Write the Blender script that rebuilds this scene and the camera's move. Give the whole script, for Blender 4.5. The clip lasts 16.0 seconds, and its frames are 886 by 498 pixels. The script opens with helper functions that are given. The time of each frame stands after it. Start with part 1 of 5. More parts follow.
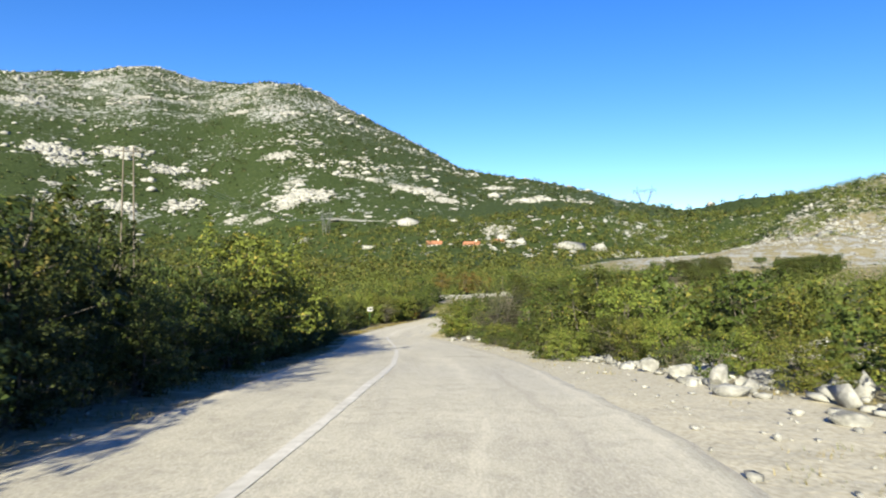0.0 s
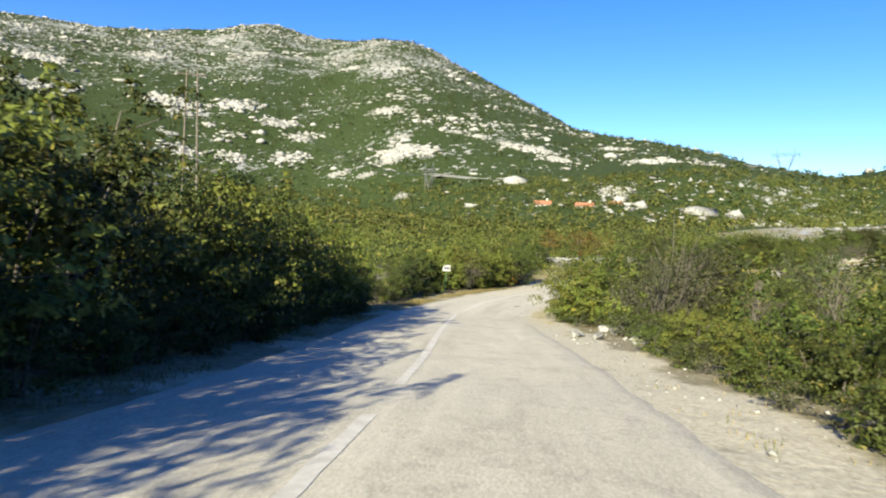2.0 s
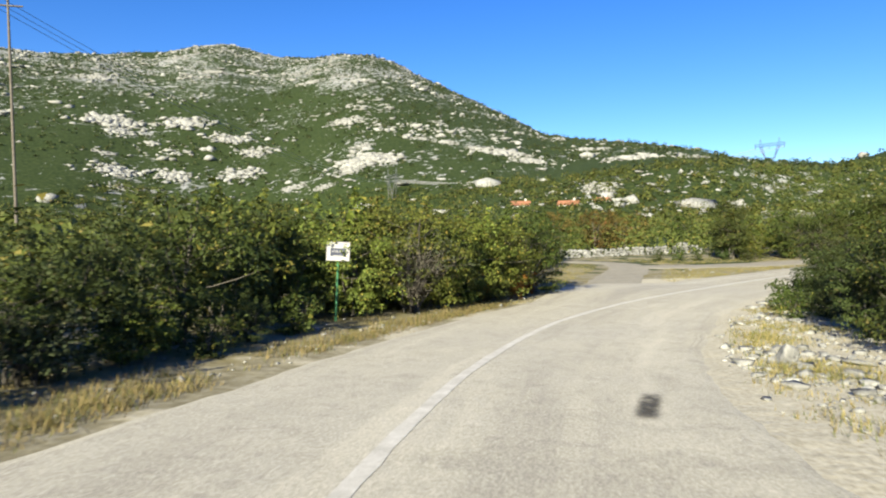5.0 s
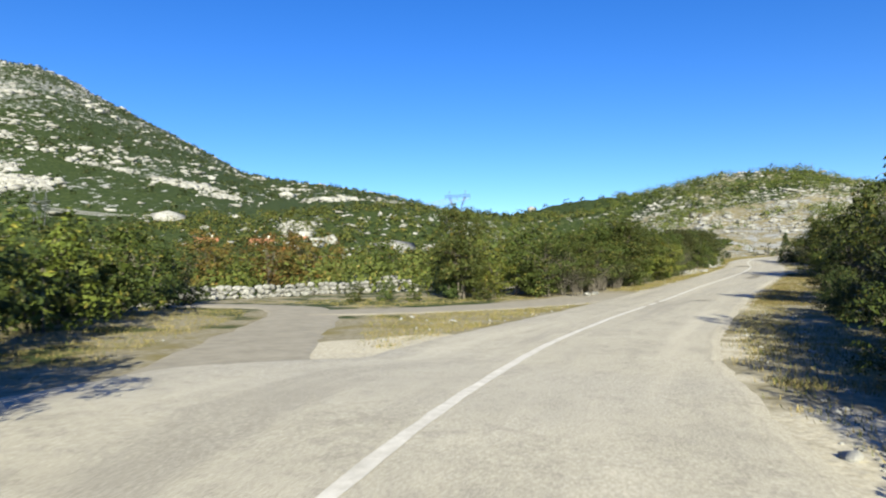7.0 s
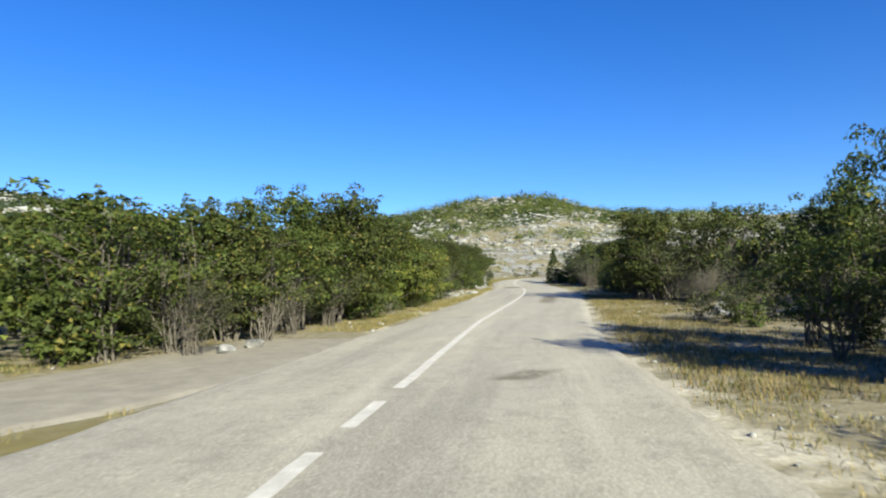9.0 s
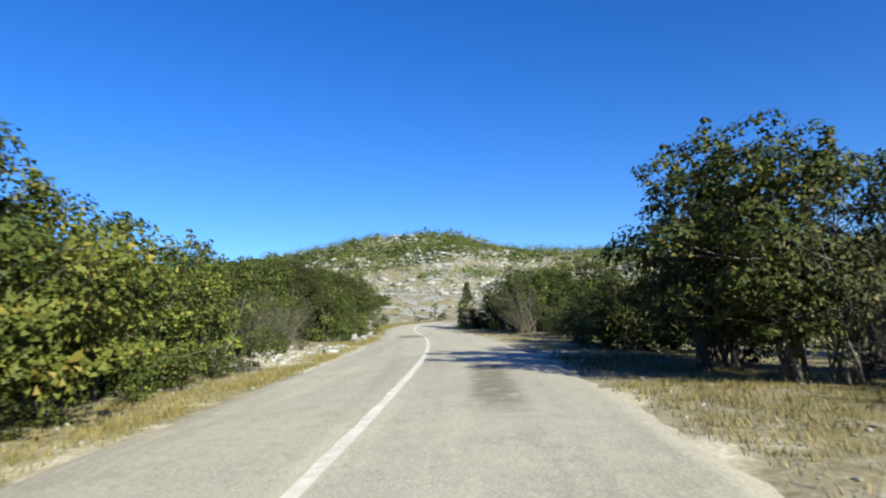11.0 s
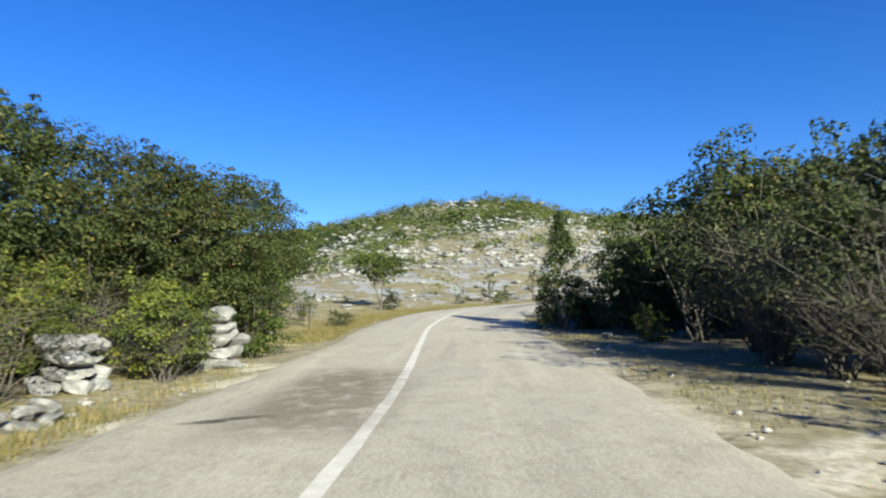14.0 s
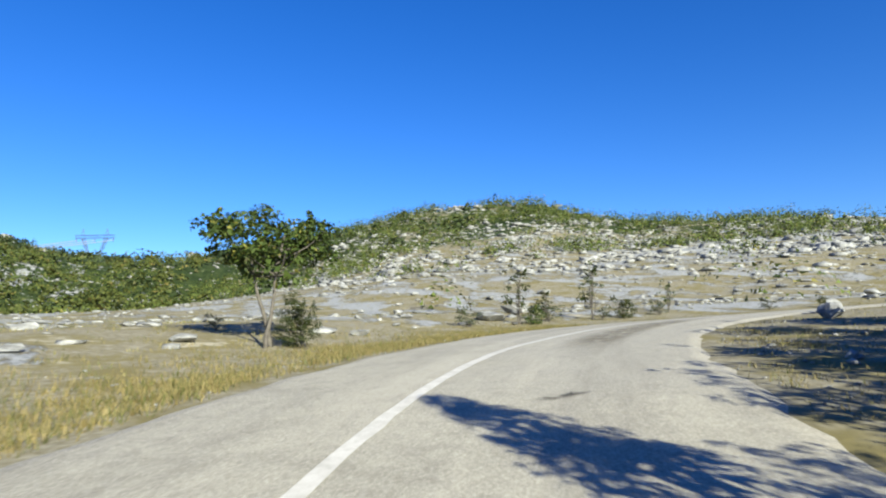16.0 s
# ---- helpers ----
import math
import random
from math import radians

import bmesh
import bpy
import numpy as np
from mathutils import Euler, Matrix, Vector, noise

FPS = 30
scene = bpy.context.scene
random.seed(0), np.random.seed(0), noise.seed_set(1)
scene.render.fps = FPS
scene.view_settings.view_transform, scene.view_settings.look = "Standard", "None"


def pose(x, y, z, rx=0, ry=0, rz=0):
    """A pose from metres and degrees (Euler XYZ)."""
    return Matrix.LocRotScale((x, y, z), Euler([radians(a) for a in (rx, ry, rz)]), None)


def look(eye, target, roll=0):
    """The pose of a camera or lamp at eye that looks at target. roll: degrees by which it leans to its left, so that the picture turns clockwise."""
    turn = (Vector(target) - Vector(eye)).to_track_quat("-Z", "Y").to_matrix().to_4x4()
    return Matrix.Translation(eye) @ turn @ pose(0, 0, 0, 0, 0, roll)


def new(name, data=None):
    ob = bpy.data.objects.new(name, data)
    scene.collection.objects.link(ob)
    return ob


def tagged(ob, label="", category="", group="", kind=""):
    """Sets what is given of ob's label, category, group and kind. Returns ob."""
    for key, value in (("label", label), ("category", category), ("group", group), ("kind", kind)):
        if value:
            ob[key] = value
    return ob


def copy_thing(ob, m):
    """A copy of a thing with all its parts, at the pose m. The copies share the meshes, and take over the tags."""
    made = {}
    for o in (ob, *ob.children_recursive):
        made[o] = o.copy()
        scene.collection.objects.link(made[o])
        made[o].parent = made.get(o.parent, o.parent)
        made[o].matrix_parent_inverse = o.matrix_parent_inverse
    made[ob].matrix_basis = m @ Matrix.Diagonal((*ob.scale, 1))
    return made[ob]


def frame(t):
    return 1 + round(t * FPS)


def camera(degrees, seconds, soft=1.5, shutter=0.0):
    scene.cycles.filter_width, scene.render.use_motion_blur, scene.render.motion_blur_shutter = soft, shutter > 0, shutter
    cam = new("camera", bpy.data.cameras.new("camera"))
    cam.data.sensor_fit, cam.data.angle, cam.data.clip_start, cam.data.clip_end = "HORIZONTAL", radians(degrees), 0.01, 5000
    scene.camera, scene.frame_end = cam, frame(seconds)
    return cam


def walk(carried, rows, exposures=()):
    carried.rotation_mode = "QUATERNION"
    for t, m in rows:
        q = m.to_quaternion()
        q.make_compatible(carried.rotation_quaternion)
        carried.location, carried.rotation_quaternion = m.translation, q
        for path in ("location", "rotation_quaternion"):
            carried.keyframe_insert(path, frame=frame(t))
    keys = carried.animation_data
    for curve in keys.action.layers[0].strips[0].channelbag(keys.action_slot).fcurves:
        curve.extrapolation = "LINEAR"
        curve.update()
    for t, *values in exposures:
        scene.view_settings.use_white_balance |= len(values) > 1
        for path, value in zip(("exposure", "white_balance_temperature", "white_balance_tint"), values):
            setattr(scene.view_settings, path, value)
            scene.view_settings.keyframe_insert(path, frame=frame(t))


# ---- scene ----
cam = camera(69.2, 16.0, soft=2.05, shutter=0.12)
PATH = [
    (0, (0.075, -0.016, 1.179), (-0.080, 1.978, 1.202), 0.28),
    (0.5, (-0.111, 4.984, 0.828), (-0.378, 6.966, 0.817), 1.20),
    (1, (-0.487, 9.947, 0.394), (-0.808, 11.920, 0.319), 1.71),
    (1.5, (-1.063, 14.894, -0.114), (-1.455, 16.852, -0.222), 2.71),
    (2, (-1.712, 19.840, -0.627), (-2.190, 21.779, -0.724), 2.58),
    (2.5, (-2.478, 24.765, -1.186), (-2.966, 26.701, -1.288), 0.73),
    (3, (-3.417, 29.706, -1.773), (-3.967, 31.627, -1.869), 0.44),
    (3.2, (-3.785, 31.701, -1.957), (-4.322, 33.624, -2.066), 0.67),
    (3.7, (-4.720, 36.693, -2.467), (-5.235, 38.622, -2.587), 1.04),
    (4.2, (-5.667, 41.660, -3.009), (-6.166, 43.594, -3.112), 0.65),
    (4.75, (-6.560, 47.123, -3.576), (-7.010, 49.071, -3.639), -0.13),
    (5.3, (-7.125, 52.618, -4.038), (-7.445, 54.592, -4.055), -0.66),
    (5.5, (-7.227, 54.577, -4.171), (-7.478, 56.561, -4.172), -0.55),
    (6, (-6.964, 59.480, -4.422), (-6.980, 61.480, -4.389), 0.32),
    (6.5, (-6.093, 64.239, -4.668), (-5.861, 66.224, -4.598), 0.53),
    (7, (-4.412, 69.114, -4.749), (-3.911, 71.048, -4.654), -0.13),
    (7.5, (-2.182, 73.833, -4.771), (-1.419, 75.679, -4.676), -0.70),
    (8, (0.607, 78.066, -4.756), (1.591, 79.802, -4.611), -1.01),
    (8.5, (3.676, 82.087, -4.719), (4.772, 83.752, -4.557), -0.87),
    (9, (6.792, 85.819, -4.680), (7.944, 87.445, -4.513), -0.85),
    (9.5, (9.904, 89.419, -4.599), (11.104, 91.004, -4.379), 0.04),
    (10, (13.074, 92.980, -4.409), (14.363, 94.489, -4.160), -0.09),
    (10.2, (14.404, 94.562, -4.350), (15.722, 96.045, -4.100), -0.15),
    (10.7, (18.058, 98.335, -4.127), (19.418, 99.776, -3.851), -1.35),
    (11.2, (21.841, 101.919, -3.871), (23.217, 103.336, -3.559), -2.22),
    (11.75, (26.017, 105.745, -3.588), (27.388, 107.163, -3.254), -2.64),
    (12.3, (30.065, 109.561, -3.349), (31.406, 111.012, -3.039), -2.27),
    (12.5, (31.518, 111.045, -3.271), (32.845, 112.514, -2.986), -1.96),
    (13, (35.275, 114.946, -3.006), (36.581, 116.435, -2.729), -2.23),
    (13.5, (38.897, 118.955, -2.761), (40.140, 120.499, -2.497), -1.32),
    (14, (42.257, 123.057, -2.547), (43.484, 124.618, -2.310), -0.88),
    (14.5, (45.873, 127.408, -2.317), (47.075, 128.991, -2.098), -0.39),
    (15, (49.174, 131.501, -2.102), (50.362, 133.095, -1.875), -0.17),
    (15.5, (52.339, 135.376, -1.890), (53.511, 136.976, -1.628), 0.02),
    (16, (55.574, 139.064, -1.600), (56.783, 140.632, -1.314), -1.18),
]
walk(cam, [(t, look(eye, target, roll)) for t, eye, target, roll in PATH],
     [(0.0, 1.7, 6800, 4), (1.0, 1.72, 6850, 4), (2.0, 1.8, 6900, 4), (3.0, 1.76, 6900, 4), (5.5, 1.58, 6750, 4), (8.5, 1.5, 6400, 3), (14.5, 1.5, 6250, 3), (16.0, 1.44, 6100, 4)])

# ---- light ----
SUN_AZ, SUN_EL = 170.5, 24.0          # degrees; azimuth counted to the left from +y
world = bpy.data.worlds.new("sky")
scene.world = world
world.use_nodes = True
wn = world.node_tree.nodes
sky = wn.new("ShaderNodeTexSky")
sky.sky_type, sky.sun_disc = "NISHITA", False
sky.sun_elevation, sky.sun_rotation = radians(SUN_EL), radians(360 - SUN_AZ)
sky.air_density, sky.dust_density, sky.ozone_density, sky.altitude = 1.0, 0.35, 4.5, 600
wn["Background"].inputs["Strength"].default_value = 0.069
deep = wn.new("ShaderNodeHueSaturation")
deep.inputs["Saturation"].default_value, deep.inputs["Hue"].default_value = 1.26, 0.517
world.node_tree.links.new(sky.outputs["Color"], deep.inputs["Color"])
world.node_tree.links.new(deep.outputs["Color"], wn["Background"].inputs["Color"])
sun_data = bpy.data.lights.new("sun", "SUN")
sun_data.energy, sun_data.angle, sun_data.color = 5.0, radians(0.53), (1.0, 0.90, 0.70)
sun = new("sun", sun_data)
to_sun = Vector((-math.sin(radians(SUN_AZ)) * math.cos(radians(SUN_EL)), math.cos(radians(SUN_AZ)) * math.cos(radians(SUN_EL)), math.sin(radians(SUN_EL))))
sun.matrix_world = look(to_sun * 50, (0, 0, 0))

RNG = np.random.default_rng(7)


# ---- materials ----
def nodes_of(name, rough=0.8, spec=0.3):
    m = bpy.data.materials.new(name)
    m.use_nodes = True
    n, l = m.node_tree.nodes, m.node_tree.links
    b = n["Principled BSDF"]
    b.inputs["Roughness"].default_value = rough
    b.inputs["Specular IOR Level"].default_value = spec
    return m, n, l, b


def noise_node(n, l, scale, detail=4, rough=0.6, vec=None, dist=0.0):
    t = n.new("ShaderNodeTexNoise")
    t.inputs["Scale"].default_value, t.inputs["Detail"].default_value = scale, detail
    t.inputs["Roughness"].default_value, t.inputs["Distortion"].default_value = rough, dist
    if vec is not None:
        l.new(vec, t.inputs["Vector"])
    return t


def ramp(n, l, fac, stops):
    r = n.new("ShaderNodeValToRGB")
    e = r.color_ramp.elements
    while len(e) < len(stops):
        e.new(0.5)
    for k, (p, c) in zip(e, stops):
        k.position, k.color = p, (*c, 1) if len(c) == 3 else c
    l.new(fac, r.inputs["Fac"])
    return r


def mix(n, l, fac, a, b, kind="MIX"):
    x = n.new("ShaderNodeMix")
    x.data_type, x.blend_type = "RGBA", kind
    for sock, v in ((x.inputs["Factor"], fac), (x.inputs["A"], a), (x.inputs["B"], b)):
        if isinstance(v, (int, float)):
            sock.default_value = v
        elif isinstance(v, tuple):
            sock.default_value = (*v, 1)
        else:
            l.new(v, sock)
    return x.outputs["Result"]


def maths(n, l, op, a, b=0.0, clamp=False):
    x = n.new("ShaderNodeMath")
    x.operation, x.use_clamp = op, clamp
    for sock, v in zip(x.inputs, (a, b)):
        if isinstance(v, (int, float)):
            sock.default_value = v
        else:
            l.new(v, sock)
    return x.outputs[0]


def bumped(n, l, b, height, strength, distance):
    k = n.new("ShaderNodeBump")
    k.inputs["Strength"].default_value, k.inputs["Distance"].default_value = strength, distance
    l.new(height, k.inputs["Height"])
    l.new(k.outputs["Normal"], b.inputs["Normal"])


def coords(n, kind="Object"):
    return n.new("ShaderNodeTexCoord").outputs[kind]


def stepped(n, l, v, lo, hi):
    r = n.new("ShaderNodeMapRange")
    r.interpolation_type = "SMOOTHSTEP"
    l.new(v, r.inputs["Value"])
    for key, val in (("From Min", lo), ("From Max", hi)):
        if isinstance(val, (int, float)):
            r.inputs[key].default_value = val
        else:
            l.new(val, r.inputs[key])
    return r.outputs["Result"]


def make_ground():
    m, n, l, b = nodes_of("hillside_ground", 0.95, 0.1)
    p = coords(n)
    a = n.new("ShaderNodeAttribute")
    a.attribute_name = "cover"
    sep = n.new("ShaderNodeSeparateColor")
    l.new(a.outputs["Color"], sep.inputs["Color"])
    rock_d, green_d, gravel_d = sep.outputs
    fine = noise_node(n, l, 6.0, 6, 0.7, p).outputs["Fac"]
    mid = noise_node(n, l, 0.55, 6, 0.62, p).outputs["Fac"]
    big = noise_node(n, l, 0.07, 6, 0.62, p).outputs["Fac"]
    dry = ramp(n, l, fine, [(0.25, (0.095, 0.084, 0.050)), (0.5, (0.20, 0.182, 0.125)), (0.75, (0.31, 0.295, 0.24))]).outputs["Color"]
    dry = mix(n, l, stepped(n, l, mid, 0.45, 0.62), dry, (0.155, 0.135, 0.06))
    scrub = ramp(n, l, mid, [(0.3, (0.011, 0.020, 0.006)), (0.5, (0.024, 0.038, 0.012)), (0.7, (0.046, 0.060, 0.021))]).outputs["Color"]
    g = stepped(n, l, maths(n, l, "ADD", maths(n, l, "MULTIPLY", mid, 0.6), maths(n, l, "MULTIPLY", big, 0.4)), maths(n, l, "SUBTRACT", 0.86, maths(n, l, "MULTIPLY", green_d, 0.8)), maths(n, l, "SUBTRACT", 0.92, maths(n, l, "MULTIPLY", green_d, 0.8)))
    col = mix(n, l, g, dry, scrub)
    grav = ramp(n, l, noise_node(n, l, 14.0, 5, 0.75, p).outputs["Fac"], [(0.3, (0.24, 0.22, 0.165)), (0.55, (0.42, 0.395, 0.32)), (0.8, (0.52, 0.50, 0.43))]).outputs["Color"]
    gf = stepped(n, l, maths(n, l, "ADD", mid, gravel_d), 0.95, 1.1)
    col = mix(n, l, gf, col, grav)
    squash = n.new("ShaderNodeMapping")
    l.new(p, squash.inputs["Vector"])
    squash.inputs["Scale"].default_value = (1.0, 0.5, 0.8)
    rn1 = noise_node(n, l, 0.26, 9, 0.72, squash.outputs["Vector"], 0.4).outputs["Fac"]
    rn2 = noise_node(n, l, 0.021, 4, 0.6, squash.outputs["Vector"]).outputs["Fac"]
    rn = maths(n, l, "ADD", maths(n, l, "MULTIPLY", rn1, 0.7), maths(n, l, "MULTIPLY", rn2, 0.3))
    rf = stepped(n, l, rn, maths(n, l, "SUBTRACT", 0.74, maths(n, l, "MULTIPLY", rock_d, 0.40)), maths(n, l, "SUBTRACT", 0.765, maths(n, l, "MULTIPLY", rock_d, 0.40)))
    rockc = ramp(n, l, fine, [(0.2, (0.11, 0.115, 0.115)), (0.5, (0.245, 0.254, 0.258)), (0.8, (0.38, 0.392, 0.395))]).outputs["Color"]
    col = mix(n, l, rf, col, rockc)
    l.new(col, b.inputs["Base Color"])
    h = maths(n, l, "ADD", maths(n, l, "MULTIPLY", fine, 0.15), maths(n, l, "ADD", maths(n, l, "MULTIPLY", mid, 0.8), maths(n, l, "MULTIPLY", rf, 1.2)))
    bumped(n, l, b, h, 0.6, 0.16)
    return m


def make_asphalt():
    m, n, l, b = nodes_of("bleached_asphalt", 0.85, 0.25)
    p = coords(n)
    uv = coords(n, "UV")
    grain = noise_node(n, l, 38.0, 5, 0.85, p).outputs["Fac"]
    stain = noise_node(n, l, 0.9, 8, 0.72, p, 0.5).outputs["Fac"]
    patch = noise_node(n, l, 0.14, 4, 0.55, p).outputs["Fac"]
    lane = n.new("ShaderNodeMapping")
    lane.inputs["Scale"].default_value = (1.5, 0.05, 1.0)
    l.new(uv, lane.inputs["Vector"])
    streak = noise_node(n, l, 1.0, 6, 0.7, lane.outputs["Vector"]).outputs["Fac"]
    col = ramp(n, l, stain, [(0.30, (0.230, 0.222, 0.186)), (0.45, (0.353, 0.344, 0.291)), (0.68, (0.431, 0.420, 0.360))]).outputs["Color"]
    col = mix(n, l, maths(n, l, "MULTIPLY", stepped(n, l, patch, 0.46, 0.62), 0.6), col, (0.330, 0.326, 0.297))
    blot = noise_node(n, l, 3.2, 6, 0.75, p, 0.3).outputs["Fac"]
    col = mix(n, l, maths(n, l, "MULTIPLY", stepped(n, l, blot, 0.50, 0.64), 0.6), col, (0.224, 0.217, 0.189))
    col = mix(n, l, maths(n, l, "MULTIPLY", stepped(n, l, streak, 0.50, 0.66), 0.75), col, (0.225, 0.217, 0.190))
    col = mix(n, l, maths(n, l, "MULTIPLY", stepped(n, l, streak, 0.48, 0.34), 0.6), col, (0.50, 0.485, 0.418))
    col = mix(n, l, stepped(n, l, grain, 0.40, 0.66), mix(n, l, 0.42, col, (0.112, 0.108, 0.103)), mix(n, l, 0.40, col, (0.582, 0.569, 0.540)))
    v = n.new("ShaderNodeTexVoronoi")
    v.feature, v.inputs["Scale"].default_value = "DISTANCE_TO_EDGE", 0.35
    l.new(noise_vec(n, l, p, 0.8, 0.6), v.inputs["Vector"])
    crack = maths(n, l, "MULTIPLY", maths(n, l, "LESS_THAN", v.outputs["Distance"], 0.008), stepped(n, l, stain, 0.48, 0.6))
    col = mix(n, l, maths(n, l, "MULTIPLY", crack, 0.13), col, (0.090, 0.084, 0.078))
    # older, paler surface at the start of the road, greyer one further on
    run = n.new("ShaderNodeSeparateXYZ")
    l.new(uv, run.inputs["Vector"])
    age = n.new("ShaderNodeMapRange")
    age.inputs["From Min"].default_value, age.inputs["From Max"].default_value = 110.0, 155.0
    age.inputs["To Min"].default_value, age.inputs["To Max"].default_value = 1.26, 0.96
    l.new(run.outputs["Y"], age.inputs["Value"])
    tone = n.new("ShaderNodeHueSaturation")
    l.new(age.outputs["Result"], tone.inputs["Value"])
    l.new(col, tone.inputs["Color"])
    col = mix(n, l, 1.0, tone.outputs["Color"], (1.0, 0.975, 0.91), "MULTIPLY")
    l.new(col, b.inputs["Base Color"])
    bumped(n, l, b, maths(n, l, "ADD", grain, maths(n, l, "MULTIPLY", stain, 1.5)), 0.45, 0.014)
    return m


def noise_vec(n, l, p, scale, amount):
    t = noise_node(n, l, scale, 3, 0.6, p)
    v = n.new("ShaderNodeVectorMath")
    v.operation = "MULTIPLY_ADD"
    l.new(t.outputs["Color"], v.inputs[0])
    v.inputs[1].default_value = (amount, amount, amount)
    l.new(p, v.inputs[2])
    return v.outputs[0]


def make_leaf(name, dark, fair, old, old_share=0.08):
    m, n, l, b = nodes_of(name, 0.65, 0.2)
    g = n.new("ShaderNodeNewGeometry").outputs["Random Per Island"]
    o = n.new("ShaderNodeObjectInfo").outputs["Random"]
    big = noise_node(n, l, 1.7, 4, 0.7, coords(n)).outputs["Fac"]
    f = maths(n, l, "ADD", maths(n, l, "MULTIPLY", g, 0.34), maths(n, l, "MULTIPLY", big, 0.76))
    col = ramp(n, l, f, [(0.2, dark), (0.85, fair)]).outputs["Color"]
    col = mix(n, l, maths(n, l, "GREATER_THAN", g, 1 - old_share), col, old)
    hsv = n.new("ShaderNodeHueSaturation")
    l.new(maths(n, l, "ADD", 0.485, maths(n, l, "MULTIPLY", o, 0.03)), hsv.inputs["Hue"])
    l.new(maths(n, l, "ADD", 0.75, maths(n, l, "MULTIPLY", o, 0.5)), hsv.inputs["Value"])
    l.new(col, hsv.inputs["Color"])
    l.new(hsv.outputs["Color"], b.inputs["Base Color"])
    tr = n.new("ShaderNodeBsdfTranslucent")
    l.new(hsv.outputs["Color"], tr.inputs["Color"])
    mx = n.new("ShaderNodeMixShader")
    mx.inputs["Fac"].default_value = 0.12
    l.new(b.outputs["BSDF"], mx.inputs[1])
    l.new(tr.outputs["BSDF"], mx.inputs[2])
    l.new(mx.outputs["Shader"], n["Material Output"].inputs["Surface"])
    return m


def make_plain(name, a, c, scale, rough=0.85, bump=0.02, spec=0.2, metal=0.0):
    m, n, l, b = nodes_of(name, rough, spec)
    b.inputs["Metallic"].default_value = metal
    p = coords(n)
    f1 = noise_node(n, l, scale, 6, 0.65, p).outputs["Fac"]
    f2 = noise_node(n, l, scale * 9, 4, 0.7, p).outputs["Fac"]
    f = maths(n, l, "ADD", maths(n, l, "MULTIPLY", f1, 0.65), maths(n, l, "MULTIPLY", f2, 0.35))
    l.new(ramp(n, l, f, [(0.32, a), (0.68, c)]).outputs["Color"], b.inputs["Base Color"])
    if bump:
        bumped(n, l, b, f, 0.7, bump)
    return m


def make_rock(name):
    m, n, l, b = nodes_of(name, 0.9, 0.15)
    p = coords(n)
    o = n.new("ShaderNodeObjectInfo").outputs["Random"]
    i = n.new("ShaderNodeNewGeometry").outputs["Random Per Island"]
    f1 = noise_node(n, l, 2.2, 7, 0.65, p).outputs["Fac"]
    f2 = noise_node(n, l, 17.0, 5, 0.7, p).outputs["Fac"]
    col = ramp(n, l, f1, [(0.3, (0.10, 0.103, 0.102)), (0.5, (0.235, 0.240, 0.236)), (0.7, (0.375, 0.38, 0.37))]).outputs["Color"]
    col = mix(n, l, stepped(n, l, f2, 0.58, 0.72), col, (0.15, 0.146, 0.13))
    hsv = n.new("ShaderNodeHueSaturation")
    l.new(maths(n, l, "ADD", 0.8, maths(n, l, "MULTIPLY", maths(n, l, "FRACT", maths(n, l, "ADD", o, i)), 0.35)), hsv.inputs["Value"])
    l.new(col, hsv.inputs["Color"])
    l.new(hsv.outputs["Color"], b.inputs["Base Color"])
    bumped(n, l, b, maths(n, l, "ADD", f1, maths(n, l, "MULTIPLY", f2, 0.4)), 0.8, 0.08)
    return m


GROUND, ASPHALT = make_ground(), make_asphalt()
LEAF_OAK = make_leaf("oak_leaf", (0.010, 0.019, 0.004), (0.060, 0.078, 0.015), (0.10, 0.092, 0.021))
LEAF_BRIGHT = make_leaf("fresh_leaf", (0.020, 0.033, 0.006), (0.125, 0.146, 0.026), (0.16, 0.142, 0.03))
LEAF_DARK = make_leaf("holm_leaf", (0.011, 0.021, 0.006), (0.050, 0.068, 0.017), (0.068, 0.066, 0.022), 0.04)
LEAF_BROWN = make_leaf("rusty_leaf", (0.034, 0.028, 0.007), (0.105, 0.076, 0.020), (0.13, 0.062, 0.018), 0.12)
LEAF_OLIVE = make_leaf("olive_oak_leaf", (0.009, 0.015, 0.005), (0.054, 0.067, 0.016), (0.095, 0.076, 0.021), 0.06)
LEAF_GREY = make_leaf("grey_leaf", (0.016, 0.023, 0.010), (0.055, 0.064, 0.027), (0.105, 0.096, 0.045))
LEAF_ORANGE = make_leaf("dead_leaf", (0.09, 0.033, 0.008), (0.19, 0.085, 0.02), (0.06, 0.055, 0.015))
LEAF_FAR = make_leaf("valley_scrub_leaf", (0.026, 0.042, 0.009), (0.112, 0.134, 0.030), (0.15, 0.135, 0.036))
LEAF_MOUNTAIN = make_leaf("mountain_scrub_leaf", (0.016, 0.027, 0.009), (0.050, 0.066, 0.022), (0.075, 0.074, 0.03))
STRAW = make_leaf("dry_grass_blade", (0.13, 0.103, 0.040), (0.26, 0.210, 0.092), (0.085, 0.092, 0.028), 0.36)
BARK = make_plain("grey_bark", (0.045, 0.040, 0.034), (0.145, 0.135, 0.116), 9.0, 0.9, 0.02)
ROCK = make_rock("limestone")
PAINT = make_plain("worn_road_paint", (0.34, 0.328, 0.29), (0.60, 0.588, 0.548), 5.0, 0.7, 0.003)


